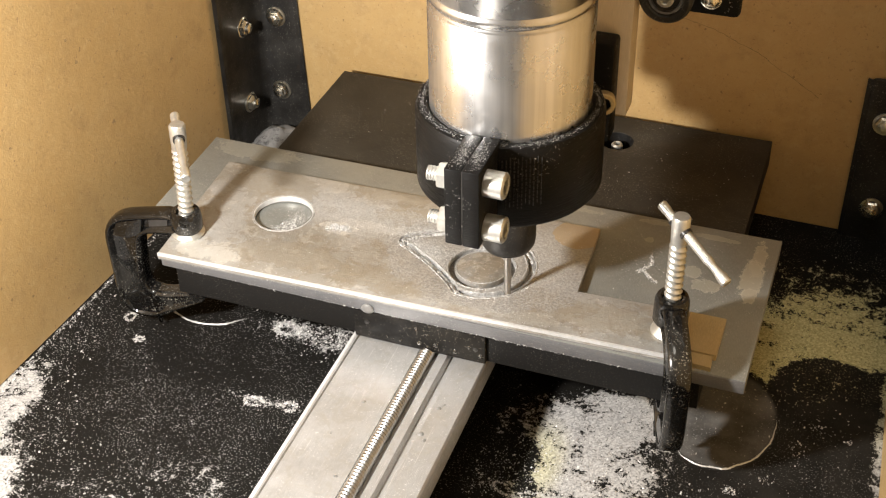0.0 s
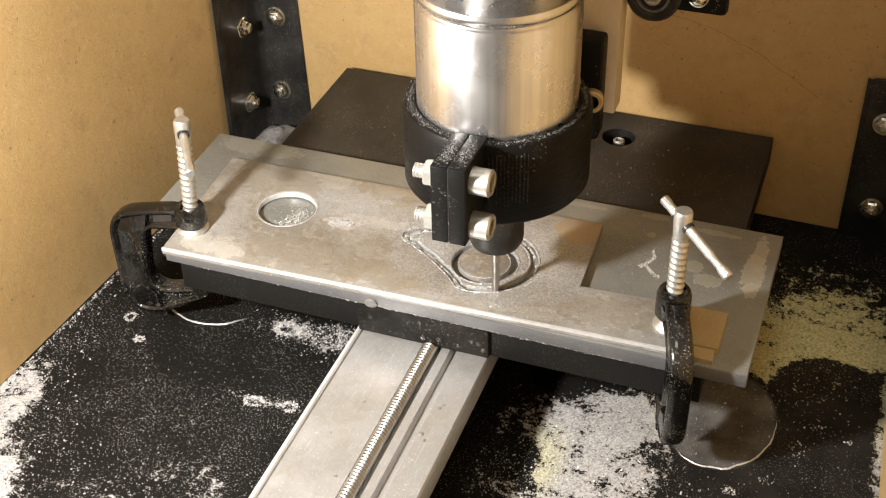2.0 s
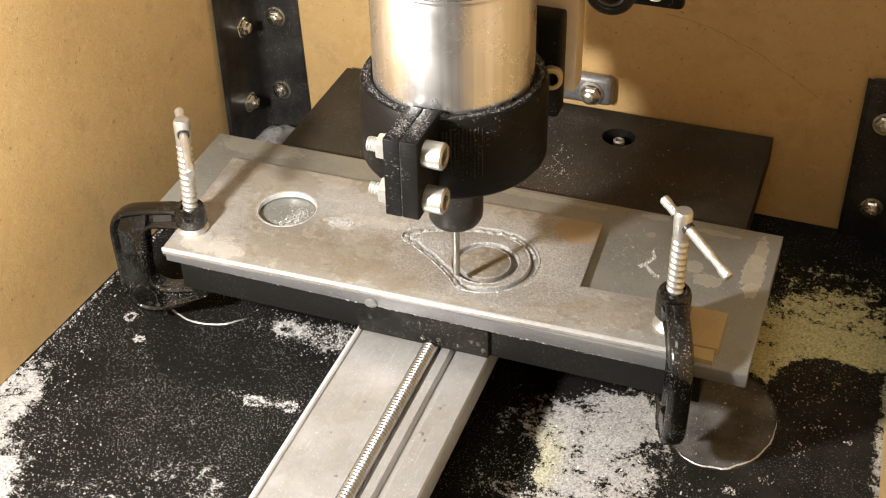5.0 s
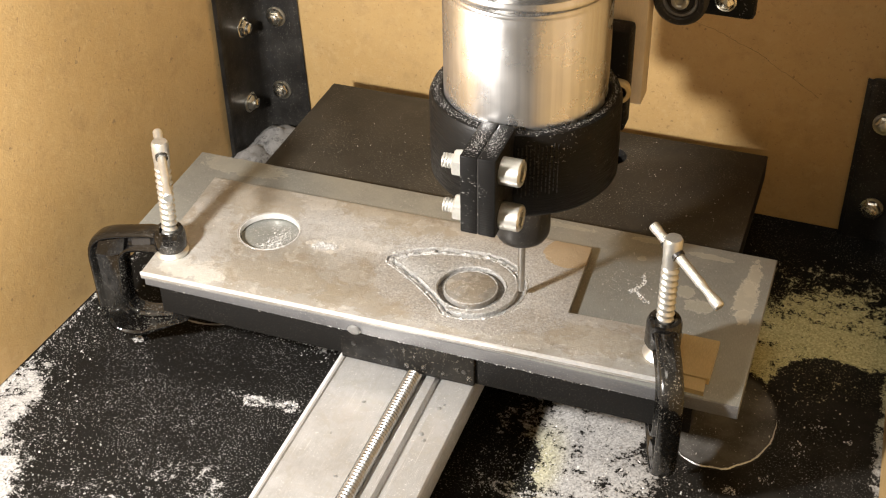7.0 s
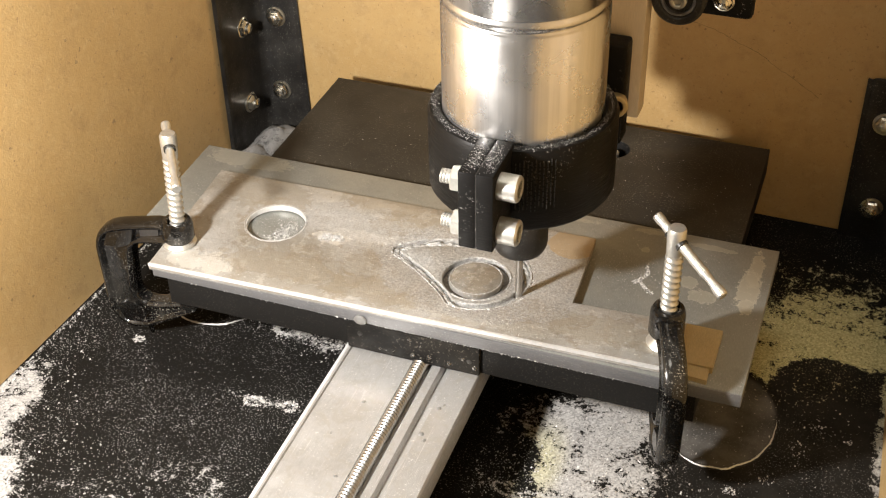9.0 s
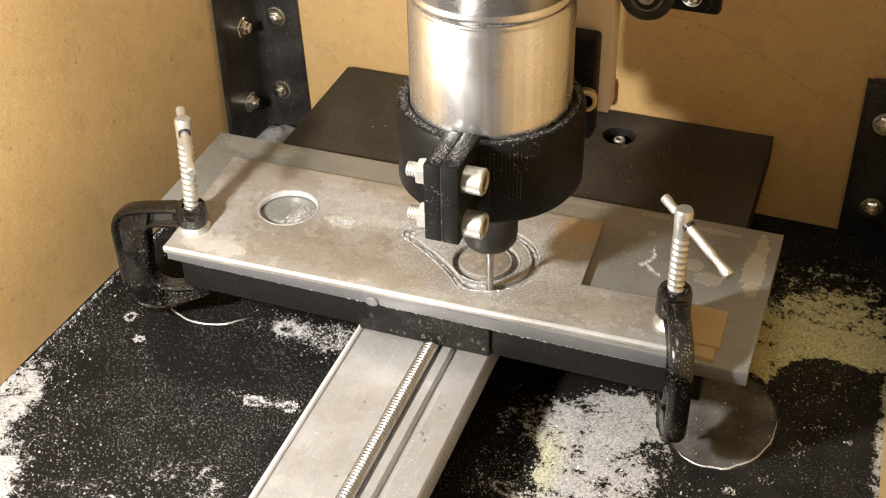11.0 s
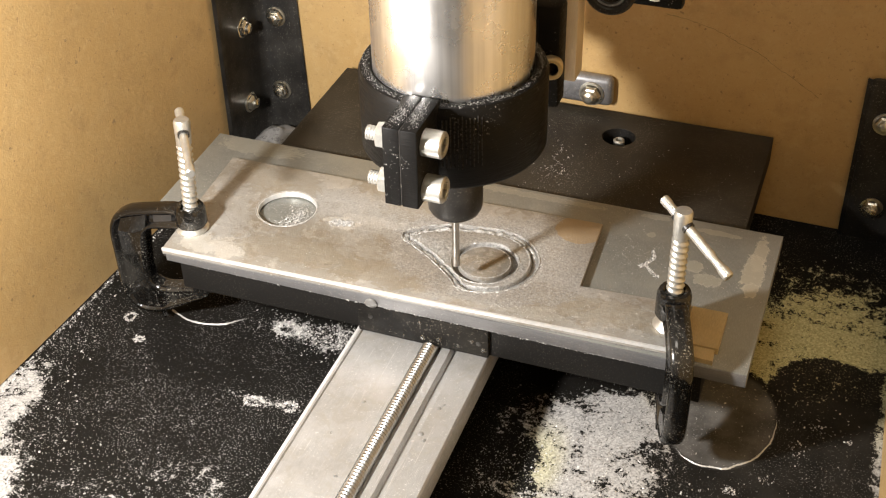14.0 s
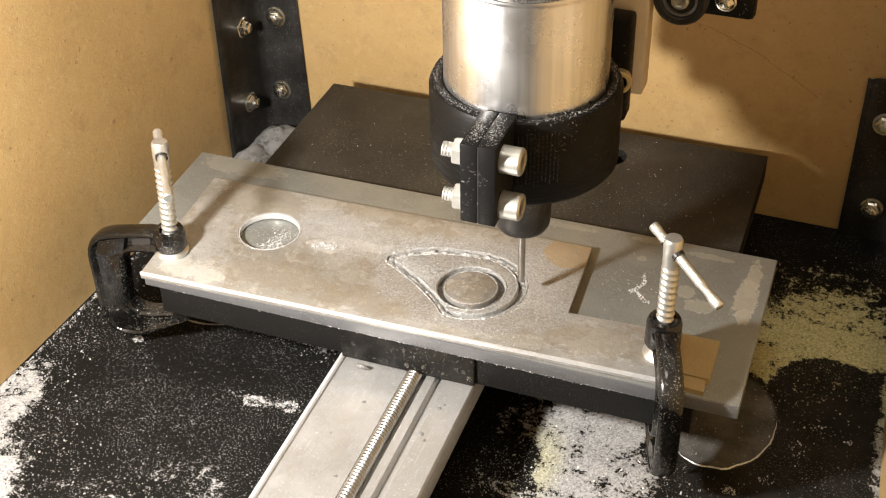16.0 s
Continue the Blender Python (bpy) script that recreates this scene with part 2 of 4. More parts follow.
BASE = base_plate_metal()
def rail_metal():
    """The rail's aluminium, with brown smears, scratches along it and settled dust."""
    mat = metal("rail_aluminium", (0.47, 0.465, 0.455), (0.38, 0.375, 0.365), 0.36, (12, 0.6, 1), 0.8, 0.15, 500, 0.6)
    n = Nodes("", mat)
    c = n.bsdf.inputs["Base Color"].links[0].from_socket
    c = n.mix(n.band(n.noise(38, 8, 0.7, None, 0.8), 0.5, 0.62, 0, 0.35), c, (0.38, 0.365, 0.335))
    c = n.mix(n.band(n.noise(160, 7, 0.75), 0.52, 0.66, 0, 0.3), c, (0.33, 0.315, 0.285))
    c = n.mix(n.band(n.noise(120, 3, 0.5, (14, 0.25, 1)), 0.66, 0.7, 0, 0.4), c, (0.82, 0.81, 0.79))
    c = n.mix(n.band(n.noise(900, 3, 0.75), 0.62, 0.68, 0, 0.7), c, (0.80, 0.79, 0.76))
    c = n.mix(n.band(n.noise(85, 8, 0.72, None, 1.0), 0.52, 0.6, 0, 0.4), c, (0.42, 0.395, 0.345))
    c = n.mix(n.band(n.noise(420, 5, 0.75), 0.58, 0.66, 0, 0.35), c, (0.58, 0.565, 0.53))
    n.link(c, n.bsdf.inputs["Base Color"])
    n.link(n.band(n.noise(60, 7, 0.7), 0.35, 0.65, 0.34, 0.50), n.bsdf.inputs["Roughness"])
    return mat


RAIL = rail_metal()
MOTOR = metal("polished_steel", (0.64, 0.63, 0.62), (0.57, 0.56, 0.55), 0.20, (1, 1, 0.02), 0.0, 0.06, 420, 0.95)
def swarf():
    """Freshly cut aluminium under packed grey swarf: grainy, with glints."""
    n = Nodes("swarf_covered_aluminium")
    g, big = n.noise(900, 5, 0.85), n.noise(220, 5, 0.7)
    c = n.mix(n.band(g, 0.38, 0.62), (0.33, 0.33, 0.32), (0.62, 0.62, 0.61))
    c = n.mix(n.band(big, 0.45, 0.7, 0, 0.4), c, (0.52, 0.51, 0.49))
    n.bump(n.math("ADD", g, big), 0.8, 0.0006)
    return n.set(c, n.band(g, 0.3, 0.7, 0.3, 0.5), 0.55)


FRESH = swarf()
FRONTDARK = metal("dark_front_aluminium", (0.20, 0.20, 0.205), (0.15, 0.15, 0.155), 0.46, (0.5, 1, 8), 0.5, 0.2, 500, 0.5)
STEEL = metal("dull_grey_steel", (0.30, 0.30, 0.31), (0.20, 0.20, 0.21), 0.35, (1, 1, 1), 0.5, 0.1, 500, 0.7)
THREAD = metal("bright_threaded_steel", (0.42, 0.415, 0.405), (0.32, 0.315, 0.305), 0.28, (1, 1, 1), 0.3, 0.1)
ZINC = metal("zinc_plated_steel", (0.62, 0.61, 0.57), (0.48, 0.47, 0.42), 0.34, (1, 1, 1), 0.25, 0.15, 500, 0.8)
CARBIDE = metal("carbide", (0.45, 0.43, 0.40), (0.36, 0.34, 0.32), 0.3, (1, 1, 1), 0.2, 0.1)
BRUSHED = metal("brushed_slide_plate", (0.74, 0.63, 0.48), (0.66, 0.55, 0.41), 0.42, (10, 10, 0.4), 0.1, 0.1, 500, 0.3)
TANNED = metal("tan_tinted_aluminium", (0.55, 0.43, 0.23), (0.47, 0.37, 0.20), 0.34, (8, 1, 1), 0.2, 0.1, 500, 0.5)
MILLED = metal("bright_filed_aluminium", (0.80, 0.80, 0.79), (0.64, 0.64, 0.63), 0.32, (1, 1, 1), 0.6, 0.3, 500, 0.45)
# Groove floor: shade of the depth put into the colour, with chip specks.
KERF = metal("shaded_kerf_with_chips", (0.27, 0.265, 0.255), (0.16, 0.155, 0.15), 0.5, (1, 1, 1), 0.9, 0.6, 700, 0.3)
DOME = metal("bright_dome_bolts", (0.80, 0.76, 0.66), (0.62, 0.58, 0.50), 0.2, (1, 1, 1), 0.1, 0.1)
PRINT = printed_black()
BEDBLACK = dusty_black("black_support", 0.007, 0.55, 0.35, 900, 0.2, (0.30, 0.27, 0.22), 0.15)


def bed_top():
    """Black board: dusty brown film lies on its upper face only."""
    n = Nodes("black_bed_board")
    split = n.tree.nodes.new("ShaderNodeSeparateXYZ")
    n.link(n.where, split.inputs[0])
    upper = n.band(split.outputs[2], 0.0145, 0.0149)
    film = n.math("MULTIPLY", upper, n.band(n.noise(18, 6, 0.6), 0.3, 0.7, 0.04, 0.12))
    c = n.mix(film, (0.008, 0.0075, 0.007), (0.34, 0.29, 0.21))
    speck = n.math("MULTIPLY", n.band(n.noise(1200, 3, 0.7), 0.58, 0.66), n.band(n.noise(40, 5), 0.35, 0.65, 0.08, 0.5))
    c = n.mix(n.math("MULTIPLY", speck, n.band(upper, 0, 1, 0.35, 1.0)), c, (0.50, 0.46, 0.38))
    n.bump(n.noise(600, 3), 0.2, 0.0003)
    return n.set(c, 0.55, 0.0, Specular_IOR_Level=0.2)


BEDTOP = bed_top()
CAST = dusty_black("black_enamel_casting", 0.005, 0.13, 0.4, 1100, 0.05, (0.5, 0.47, 0.41), 0.5)
ANGLE = dusty_black("black_angle_steel", 0.010, 0.5, 0.2, 900, 0.15, (0.5, 0.47, 0.41), 0.45)
NUTBLACK = dusty_black("black_oxide_steel", 0.016, 0.38, 0.1, 900, 0.1)
RUBBER = dusty_black("black_wheel", 0.012, 0.5, 0.1, 900, 0.1)


def dust_material():
    n = Nodes("aluminium_chips")
    c = n.mix(n.island(), (0.36, 0.355, 0.345), (0.68, 0.67, 0.65))
    brass = n.math("MULTIPLY", n.blob(290, 135, 60, 60, 0.4), 0.75)
    return n.set(n.mix(brass, c, (0.55, 0.46, 0.16)), 0.5, 0.3)


CHIPS = dust_material()


def pile_material():
    n = Nodes("piled_grey_dust")
    g = n.noise(700, 5, 0.8)
    c = n.mix(n.band(n.math("ADD", n.math("MULTIPLY", g, 0.5), n.math("MULTIPLY", n.noise(150, 5, 0.7), 0.5)), 0.36, 0.52), (0.045, 0.043, 0.041), (0.27, 0.265, 0.258))
    n.bump(g, 0.8, 0.001)
    return n.set(c, 0.8, 0.1)


PILE = pile_material()
GREYED = dusty_black("grey_specked_enamel", 0.035, 0.5, 0.9, 500, 0.5, (0.34, 0.33, 0.29), 0.4)


# Pale on purpose: the unseen shell brightens the reflections in the motor.
def plain_room():
    n = Nodes("room_wall")
    return n.set(n.mix(n.band(n.noise(3, 4), 0.4, 0.6), (0.64, 0.61, 0.55), (0.68, 0.65, 0.60)), 0.8)


ROOM = plain_room()


# ---- shapes ----
def thing(name, x, y, z, label, category, group="", kind=""):
    ob = new(name)
    ob.empty_display_size = 0.01
    ob.location = (x * MM, y * MM, z * MM)
    return tagged(ob, label, category, group, kind)


def seat(ob):
    """The place of a thing or part, counted through its parents."""
    v = Vector(ob.location)
    while ob.parent:
        ob = ob.parent
        v += Vector(ob.location)
    return v


def part(name, bm, material, parent=None, label="", smooth=True, angle=35):
    """Links a bmesh, drawn in millimetres of the place, as one mesh object under a thing or a part."""
    bmesh.ops.scale(bm, vec=(MM, MM, MM), verts=bm.verts)
    if parent:
        bmesh.ops.translate(bm, vec=-seat(parent), verts=bm.verts)
    bmesh.ops.recalc_face_normals(bm, faces=bm.faces)
    for e in bm.edges:
        if len(e.link_faces) == 2:
            e.smooth = e.calc_face_angle(0) < radians(angle)
    for f in bm.faces:
        f.smooth = smooth
    me = bpy.data.meshes.new(name)
    bm.to_mesh(me)
    bm.free()
    me.materials.append(material)
    ob = new(name, me)
    if parent:
        ob.parent = parent
    if label:
        ob["label"] = label
    return ob


def box(x0, x1, y0, y1, z0, z1, bevel=0.0, segments=2, bm=None):
    own = bm if bm is not None else bmesh.new()
    made = bmesh.ops.create_cube(own, size=1)["verts"]
    bmesh.ops.scale(own, vec=(x1 - x0, y1 - y0, z1 - z0), verts=made)
    bmesh.ops.translate(own, vec=((x0 + x1) / 2, (y0 + y1) / 2, (z0 + z1) / 2), verts=made)
    if bevel:
        bmesh.ops.bevel(own, geom=list({e for v in made for e in v.link_edges}), offset=bevel, segments=segments, affect="EDGES", profile=0.5)
    return own


def lathe(profile, centre, axis=(0, 0, 1), steps=48, bm=None):
    """Turns a profile of (radius, height) round an axis through centre."""
    own = bm if bm is not None else bmesh.new()
    turn = Vector((0, 0, 1)).rotation_difference(Vector(axis)).to_matrix()
    rings = []
    for r, h in profile:
        if r <= 1e-6:
            rings.append([own.verts.new(Vector(centre) + turn @ Vector((0, 0, h)))])
        else:
            rings.append([own.verts.new(Vector(centre) + turn @ Vector((r * math.cos(a), r * math.sin(a), h)))
                          for a in (2 * math.pi * i / steps for i in range(steps))])
    for a, b in zip(rings, rings[1:]):
        for i in range(steps):
            j = (i + 1) % steps
            corner = [a[i % len(a)], a[j % len(a)], b[j % len(b)], b[i % len(b)]]
            kept = []
            for v in corner:
                if v not in kept:
                    kept.append(v)
            if len(kept) > 2:
                own.faces.new(kept)
    return own


def slab(loops, z0, z1, bevel=0.0):
    """A plate with holes: the first loop of (x, y) is its outline, the others are holes."""
    bm = bmesh.new()
    edges = []
    for loop in loops:
        vs = [bm.verts.new((x, y, z1)) for x, y in loop]
        edges += [bm.edges.new((a, b)) for a, b in zip(vs, vs[1:] + vs[:1])]
    made = bmesh.ops.triangle_fill(bm, use_beauty=True, use_dissolve=False, edges=edges, normal=(0, 0, 1))
    faces = [g for g in made["geom"] if isinstance(g, bmesh.types.BMFace)]
    out = bmesh.ops.extrude_face_region(bm, geom=faces)
    bmesh.ops.translate(bm, vec=(0, 0, z0 - z1), verts=[g for g in out["geom"] if isinstance(g, bmesh.types.BMVert)])
    if bevel:
        rim = [e for e in bm.edges if len(e.link_faces) == 2 and abs(e.verts[0].co.z - z1) < 1e-6 and abs(e.verts[1].co.z - z1) < 1e-6
               and e.calc_face_angle(0) > 1]
        bmesh.ops.bevel(bm, geom=rim, offset=bevel, segments=2, affect="EDGES", profile=0.5)
    return bm


def circle(x, y, r, steps=64):
    return [(x + r * math.cos(2 * math.pi * i / steps), y + r * math.sin(2 * math.pi * i / steps)) for i in range(steps)]


def even(loop, step):
    """The same closed loop with points at even steps."""
    pts = [Vector(p) for p in loop]
    out = []
    for a, b in zip(pts, pts[1:] + pts[:1]):
        n = max(1, round((b - a).length / step))
        out += [a.lerp(b, k / n) for k in range(n)]
    return out


def thread(a, b, radius, pitch, depth, steps=20, per=6, taper=0.0):
    """A threaded rod from a to b: a true helix."""
    a, b = Vector(a), Vector(b)
    length = (b - a).length
    turn = Vector((0, 0, 1)).rotation_difference((b - a).normalized()).to_matrix()
    rows = int(length / pitch * per)
    bm = bmesh.new()
    grid = []
    for i in range(rows + 1):
        h = length * i / rows
        ring = []
        for k in range(steps):
            t = k / steps
            phase = (h / pitch + t) % 1.0
            r = radius - depth * abs(2 * phase - 1) ** 0.8
            ring.append(bm.verts.new(a + turn @ Vector((r * math.cos(2 * math.pi * t), r * math.sin(2 * math.pi * t), h))))
        grid.append(ring)
    for p, q in zip(grid, grid[1:]):
        for k in range(steps):
            bm.faces.new((p[k], p[(k + 1) % steps], q[(k + 1) % steps], q[k]))
    bm.faces.new(grid[0])
    bm.faces.new(grid[-1])
    return bm


def bar(a, b, radius, steps=16, round_end=0.4):
    """A round bar with softened ends."""
    d = Vector(b) - Vector(a)
    n, e = d.length, radius * round_end
    return lathe([(0, 0), (radius - e, 0), (radius, e), (radius, n - e), (radius - e, n), (0, n)], a, d.normalized(), steps)


def dome_bolt(name, place, axis, radius, height, parent, group_label=""):
    """A bolt head with a hexagon washer face below a low dome."""
    bm = lathe([(0, 0), (radius * 1.25, 0), (radius * 1.25, 0.9), (radius * 1.02, 1.1)], place, axis, 24)
    lathe([(radius, 1.0), (radius, height * 0.55), (radius * 0.86, height * 0.8), (radius * 0.5, height * 0.97), (0, height)], place, axis, 6, bm)
    lathe([(radius * 0.62, height * 0.7), (radius * 0.6, height * 1.35), (radius * 0.35, height * 1.5), (0, height * 1.52)], place, axis, 20, bm)
    return part(name, bm, DOME, parent, group_label, angle=25)


def socket_bolt(name, place, axis, radius, height, parent, label=""):
    """A cap screw: knurled round head with a hexagon socket sunk into it."""
    bm = lathe([(0, 0), (radius, 0), (radius, height - 0.7), (radius - 0.7, height), (radius * 0.62, height)], place, axis, 36)
    lathe([(radius * 0.62, height), (radius * 0.56, height - 0.2), (radius * 0.54, height * 0.45), (0, height * 0.4)], place, axis, 6, bm)
    return part(name, bm, ZINC, parent, label, angle=30)


# ---- the large structure ----
def wall(name, a, b, height, thick, label):
    """An upright board from a to b, its inner face on the line a-b, its body to the right of that line."""
    a, b = Vector((*a, 0)), Vector((*b, 0))
    d = (b - a).normalized()
    out = Vector((d.y, -d.x, 0)) * thick
    bm = bmesh.new()
    low = [bm.verts.new(v) for v in (a, b, b + out, a + out)]
    high = [bm.verts.new(v.co + Vector((0, 0, height))) for v in low]
    bm.faces.new(low)
    bm.faces.new(high)
    for i in range(4):
        bm.faces.new((low[i], low[(i + 1) % 4], high[(i + 1) % 4], high[i]))
    bmesh.ops.bevel(bm, geom=bm.edges[:], offset=0.8, segments=2, affect="EDGES")
    return tagged(part(name, bm, BOARD), label, "wall", kind="structure")


tagged(part("floor", box(-130, 400, -420, 262, -18, 0), FLOOR), "black painted baseboard strewn with fine aluminium and brass dust", "floor", kind="structure")
wall("wall_left", (-54.3, 240), (-82.0, -300), 420, 9, "plain brown hardboard side panel of the enclosure")
wall("wall_back", (340, 224.7), (-75, 232.6), 420, 9, "plain brown hardboard back panel with small dark flecks")
wall("wall_right", (346.5, -300), (328.6, 224.2), 420, 9, "plain brown hardboard side panel of the enclosure")
# Unseen shell, added to close the room and bounce light back.
for name, dims in (("room_wall_back", (-600, 860, 600, 612, -18, 1250)), ("room_wall_front", (-600, 860, -812, -800, -18, 1250)),
                   ("room_wall_left", (-612, -600, -800, 600, -18, 1250)), ("room_wall_right", (860, 872, -800, 600, -18, 1250)),
                   ("ceiling", (-600, 860, -800, 600, 1250, 1262)), ("workbench", (-600, 860, -800, 600, -40, -18.2))):
    tagged(part(name, box(*dims), ROOM), "plain unseen beige surface added to close the room and reflect light", "wall", kind="structure")


# ---- corner angles with their bolts ----
def corner_angle(label, corner, along_wall, top, bolts_back, bolts_side, flip, wide, deep, taper=0.0):
    """A black folded angle in a corner. corner: the inner corner; flip: 1 opens to +x, -1 to -x."""
    x, y = corner
    ob = thing("corner_bracket", x, y, 0, label, "bracket", "corner brackets of the enclosure")
    t, r = 2.6, 9.0
    n = Vector((along_wall[0], along_wall[1], 0)).normalized()
    # profile: along the back wall, a rounded fold, along the side wall
    pts = []
    centre = Vector((x, y, 0)) + Vector((flip * (r + 0.5), -(r + 0.5), 0))
    pts.append(Vector((x + flip * (wide + 0.2), y - 3.2, 0)))
    pts.append(Vector((x + flip * (wide - 0.8), y - 1.4, 0)))
    pts.append(Vector((x + flip * (wide - 3.0), y - 0.6, 0)))
    for i in range(7):
        a = math.pi / 2 * i / 6
        pts.append(centre + Vector((-flip * r * math.sin(a), r * math.cos(a), 0)))
    pts.append(Vector((x + flip * 0.5, y - r, 0))  + n * (deep - r - 3))
    pts.append(pts[-1] + n * 2.0 + Vector((flip * 0.8, 0, 0)))
    pts.append(pts[-1] + n * 1.0 + Vector((flip * 1.8, 0, 0)))
    bm = bmesh.new()
    outer, inner = [], []
    for i, p in enumerate(pts):
        d = (pts[min(i + 1, len(pts) - 1)] - pts[max(i - 1, 0)]).normalized()
        q = Vector((-d.y, d.x, 0)) * t
        if q.dot(Vector((flip, -1, 0))) < 0:
            q = -q
        outer.append(p)
        inner.append(p + q)
    grid = [[bm.verts.new(Vector((p.x - (flip * taper if z == top and i < 3 else 0), p.y, z))) for i, p in enumerate(line)] for line, z in ((outer, 0.2), (inner, 0.2), (inner, top), (outer, top))]
    for i in range(len(pts) - 1):
        for r in range(4):
            lo, hi = grid[r], grid[(r + 1) % 4]
            bm.faces.new((lo[i], lo[i + 1], hi[i + 1], hi[i]))
    for i in (0, len(pts) - 1):
        bm.faces.new([line[i] for line in grid])
    part("angle_iron", bm, ANGLE, ob, angle=40)
    for bx, bz in bolts_back:
        dome_bolt("bolt", (bx, y - 3.4, bz), (0, -1, 0), 5.0, 3.8, ob, "bright zinc bolt head")
    for s, bz in bolts_side:
        p = Vector((x, y, bz)) + n * s + Vector((flip * 3.4, 0, 0))
        dome_bolt("bolt", p, (flip, 0, 0), 5.0, 3.8, ob, "bright zinc bolt head")
    return ob


corner_angle("black steel corner angle bolted with bright domed bolts", (-55.0, 232.0), (-0.051, -1.0), 300,
             ((-40.5, 76), (-41.5, 26.5), (-40.5, 126), (-40.5, 176)), ((23.5, 76.5), (24.5, 27), (23.5, 127)), 1, 29.0, 47.0, 11.0)
corner_angle("short black steel corner angle bolted with bright bolts", (328.4, 224.6), (0.03, -1.0), 97,
             ((311, 21), (309, 73)), (), -1, 29.5, 15.0)


# ---- linear rail and lead screw ----
def rail():
    ob = thing("linear_rail", 129.3, 30, 0, "dusty brushed aluminium rail channel running under the machine bed", "rail")
    x0, x1 = 96.6, 159.6
    # an open channel: floor, side lips, a rib beside the screw
    prof = [(x0, 26.5), (x1 + 1.6, 26.5), (x1 + 1.6, 32.0), (x1 + 0.8, 35.2), (x1, 36), (147.6, 36), (146.6, 32.6), (143.0, 32.0), (141.8, 34.9), (137.6, 34.2), (136.4, 32.4), (129.2, 32.4),
            (128.6, 35.2), (104, 35.4), (x0 + 2.6, 35.4), (x0 + 2.2, 36.4), (x0, 36.4)]
    bm = bmesh.new()
    f = bm.faces.new([bm.verts.new((x, -330, z)) for x, z in prof])
    out = bmesh.ops.extrude_face_region(bm, geom=[f])
    bmesh.ops.translate(bm, vec=(0, 554, 0), verts=[g for g in out["geom"] if isinstance(g, bmesh.types.BMVert)])
    part("profile", bm, RAIL, ob, angle=20)
    part("bright_lip", box(x0 - 0.15, x0 + 1.5, -329, 223, 35.9, 36.75, 0.3), MILLED, ob, "bright thin left edge of the rail")
    for y in (-300, 190):
        part("support_block", box(104, 154, y, y + 30, 0.2, 26.5, 1), BEDBLACK, ob, "black support under the rail")
    return ob


rail()
screw = thing("lead_screw", 132.4, 0, 33.5, "bright steel threaded lead screw lying in the rail", "lead screw")
part("threaded_rod", thread((132.4, -328, 34.6), (132.4, 222, 34.9), 3.7, 1.8, 0.95), THREAD, screw, angle=80)


# ---- the moving bed ----
def machine_bed():
    ob = thing("machine_bed", 130, 60, 37, "black bed board carrying a grey aluminium base plate", "machine bed")
    slot = [(175.8 + 8.9 * math.cos(a), 179.9 + 8.7 * math.sin(a)) for a in (2 * math.pi * i / 40 for i in range(40))]
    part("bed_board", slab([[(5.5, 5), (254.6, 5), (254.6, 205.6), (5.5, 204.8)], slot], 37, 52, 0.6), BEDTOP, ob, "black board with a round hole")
    socket_bolt("bolt", (176.0, 180.4, 37.2), (0, 0, 1), 3.1, 12.8, ob, "small steel bolt in the round hole")
    # the base plate, with its corner cut away where the clamp grips
    part("base_plate", slab([[(-1, 4.2), (273, 4.2), (273, 107.2), (-25.5, 105.4), (-23.5, 29), (-1, 29)]], 52.05, 58.7, 0.5), BASE, ob, "grey aluminium base plate with dried coolant stains")
    # Darker strip laid over the front face, which rendered too bright.
    part("front_edge", box(-0.9, 272.9, 3.5, 4.16, 52.2, 58.45, 0.15), FRONTDARK, ob, "darker grey strip over the front face of the base plate")
    part("carriage_block", box(97.5, 160.5, 3.0, 60, 36.4, 51.9, 0.8), BEDBLACK, ob, "black carriage block riding on the rail")
    for x, z in ((104, 46), (156, 44)):
        part("bolt", lathe([(0, 0), (1.2, 0), (1.2, 0.3), (1.0, 0.4), (0, 0.4)], (x, 3.05, z), (0, -1, 0), 16), NUTBLACK, ob, "small black screw")
    return ob


bed = machine_bed()


# ---- the blank that is being cut ----
def curve(p, q, r, steps=14):
    return [((1 - t) ** 2 * p[0] + 2 * t * (1 - t) * q[0] + t * t * r[0], (1 - t) ** 2 * p[1] + 2 * t * (1 - t) * q[1] + t * t * r[1])
            for t in (i / steps for i in range(steps))]


def drop_outline(inset=0.0):
    """The teardrop that the mill follows: a large round end and a tip."""
    cx, cy, r = 147.0, 40.6, 24.0
    a0, a1 = radians(-106), radians(100)
    arc = [(cx + r * math.cos(a0 + (a1 - a0) * i / 48), cy + r * math.sin(a0 + (a1 - a0) * i / 48)) for i in range(49)]
    loop = arc[:-1] + curve(arc[-1], (119, 63.5), (106, 51.6)) + curve((106, 51.6), (101.0, 47.5), (105.6, 43.2), 8) + curve((105.6, 43.2), (125, 34.0), arc[0])
    loop = [(x + 0.35 * noise.noise((x * 0.55, y * 0.55, 2.0)), y + 0.35 * noise.noise((x * 0.55, y * 0.55, 7.0))) for x, y in loop]
    if not inset:
        return loop
    out = []
    for i, p in enumerate(loop):
        u, v = loop[i - 1], loop[(i + 1) % len(loop)]
        d = Vector((v[0] - u[0], v[1] - u[1])).normalized()
        out.append((p[0] - d.y * inset, p[1] + d.x * inset))
    return out


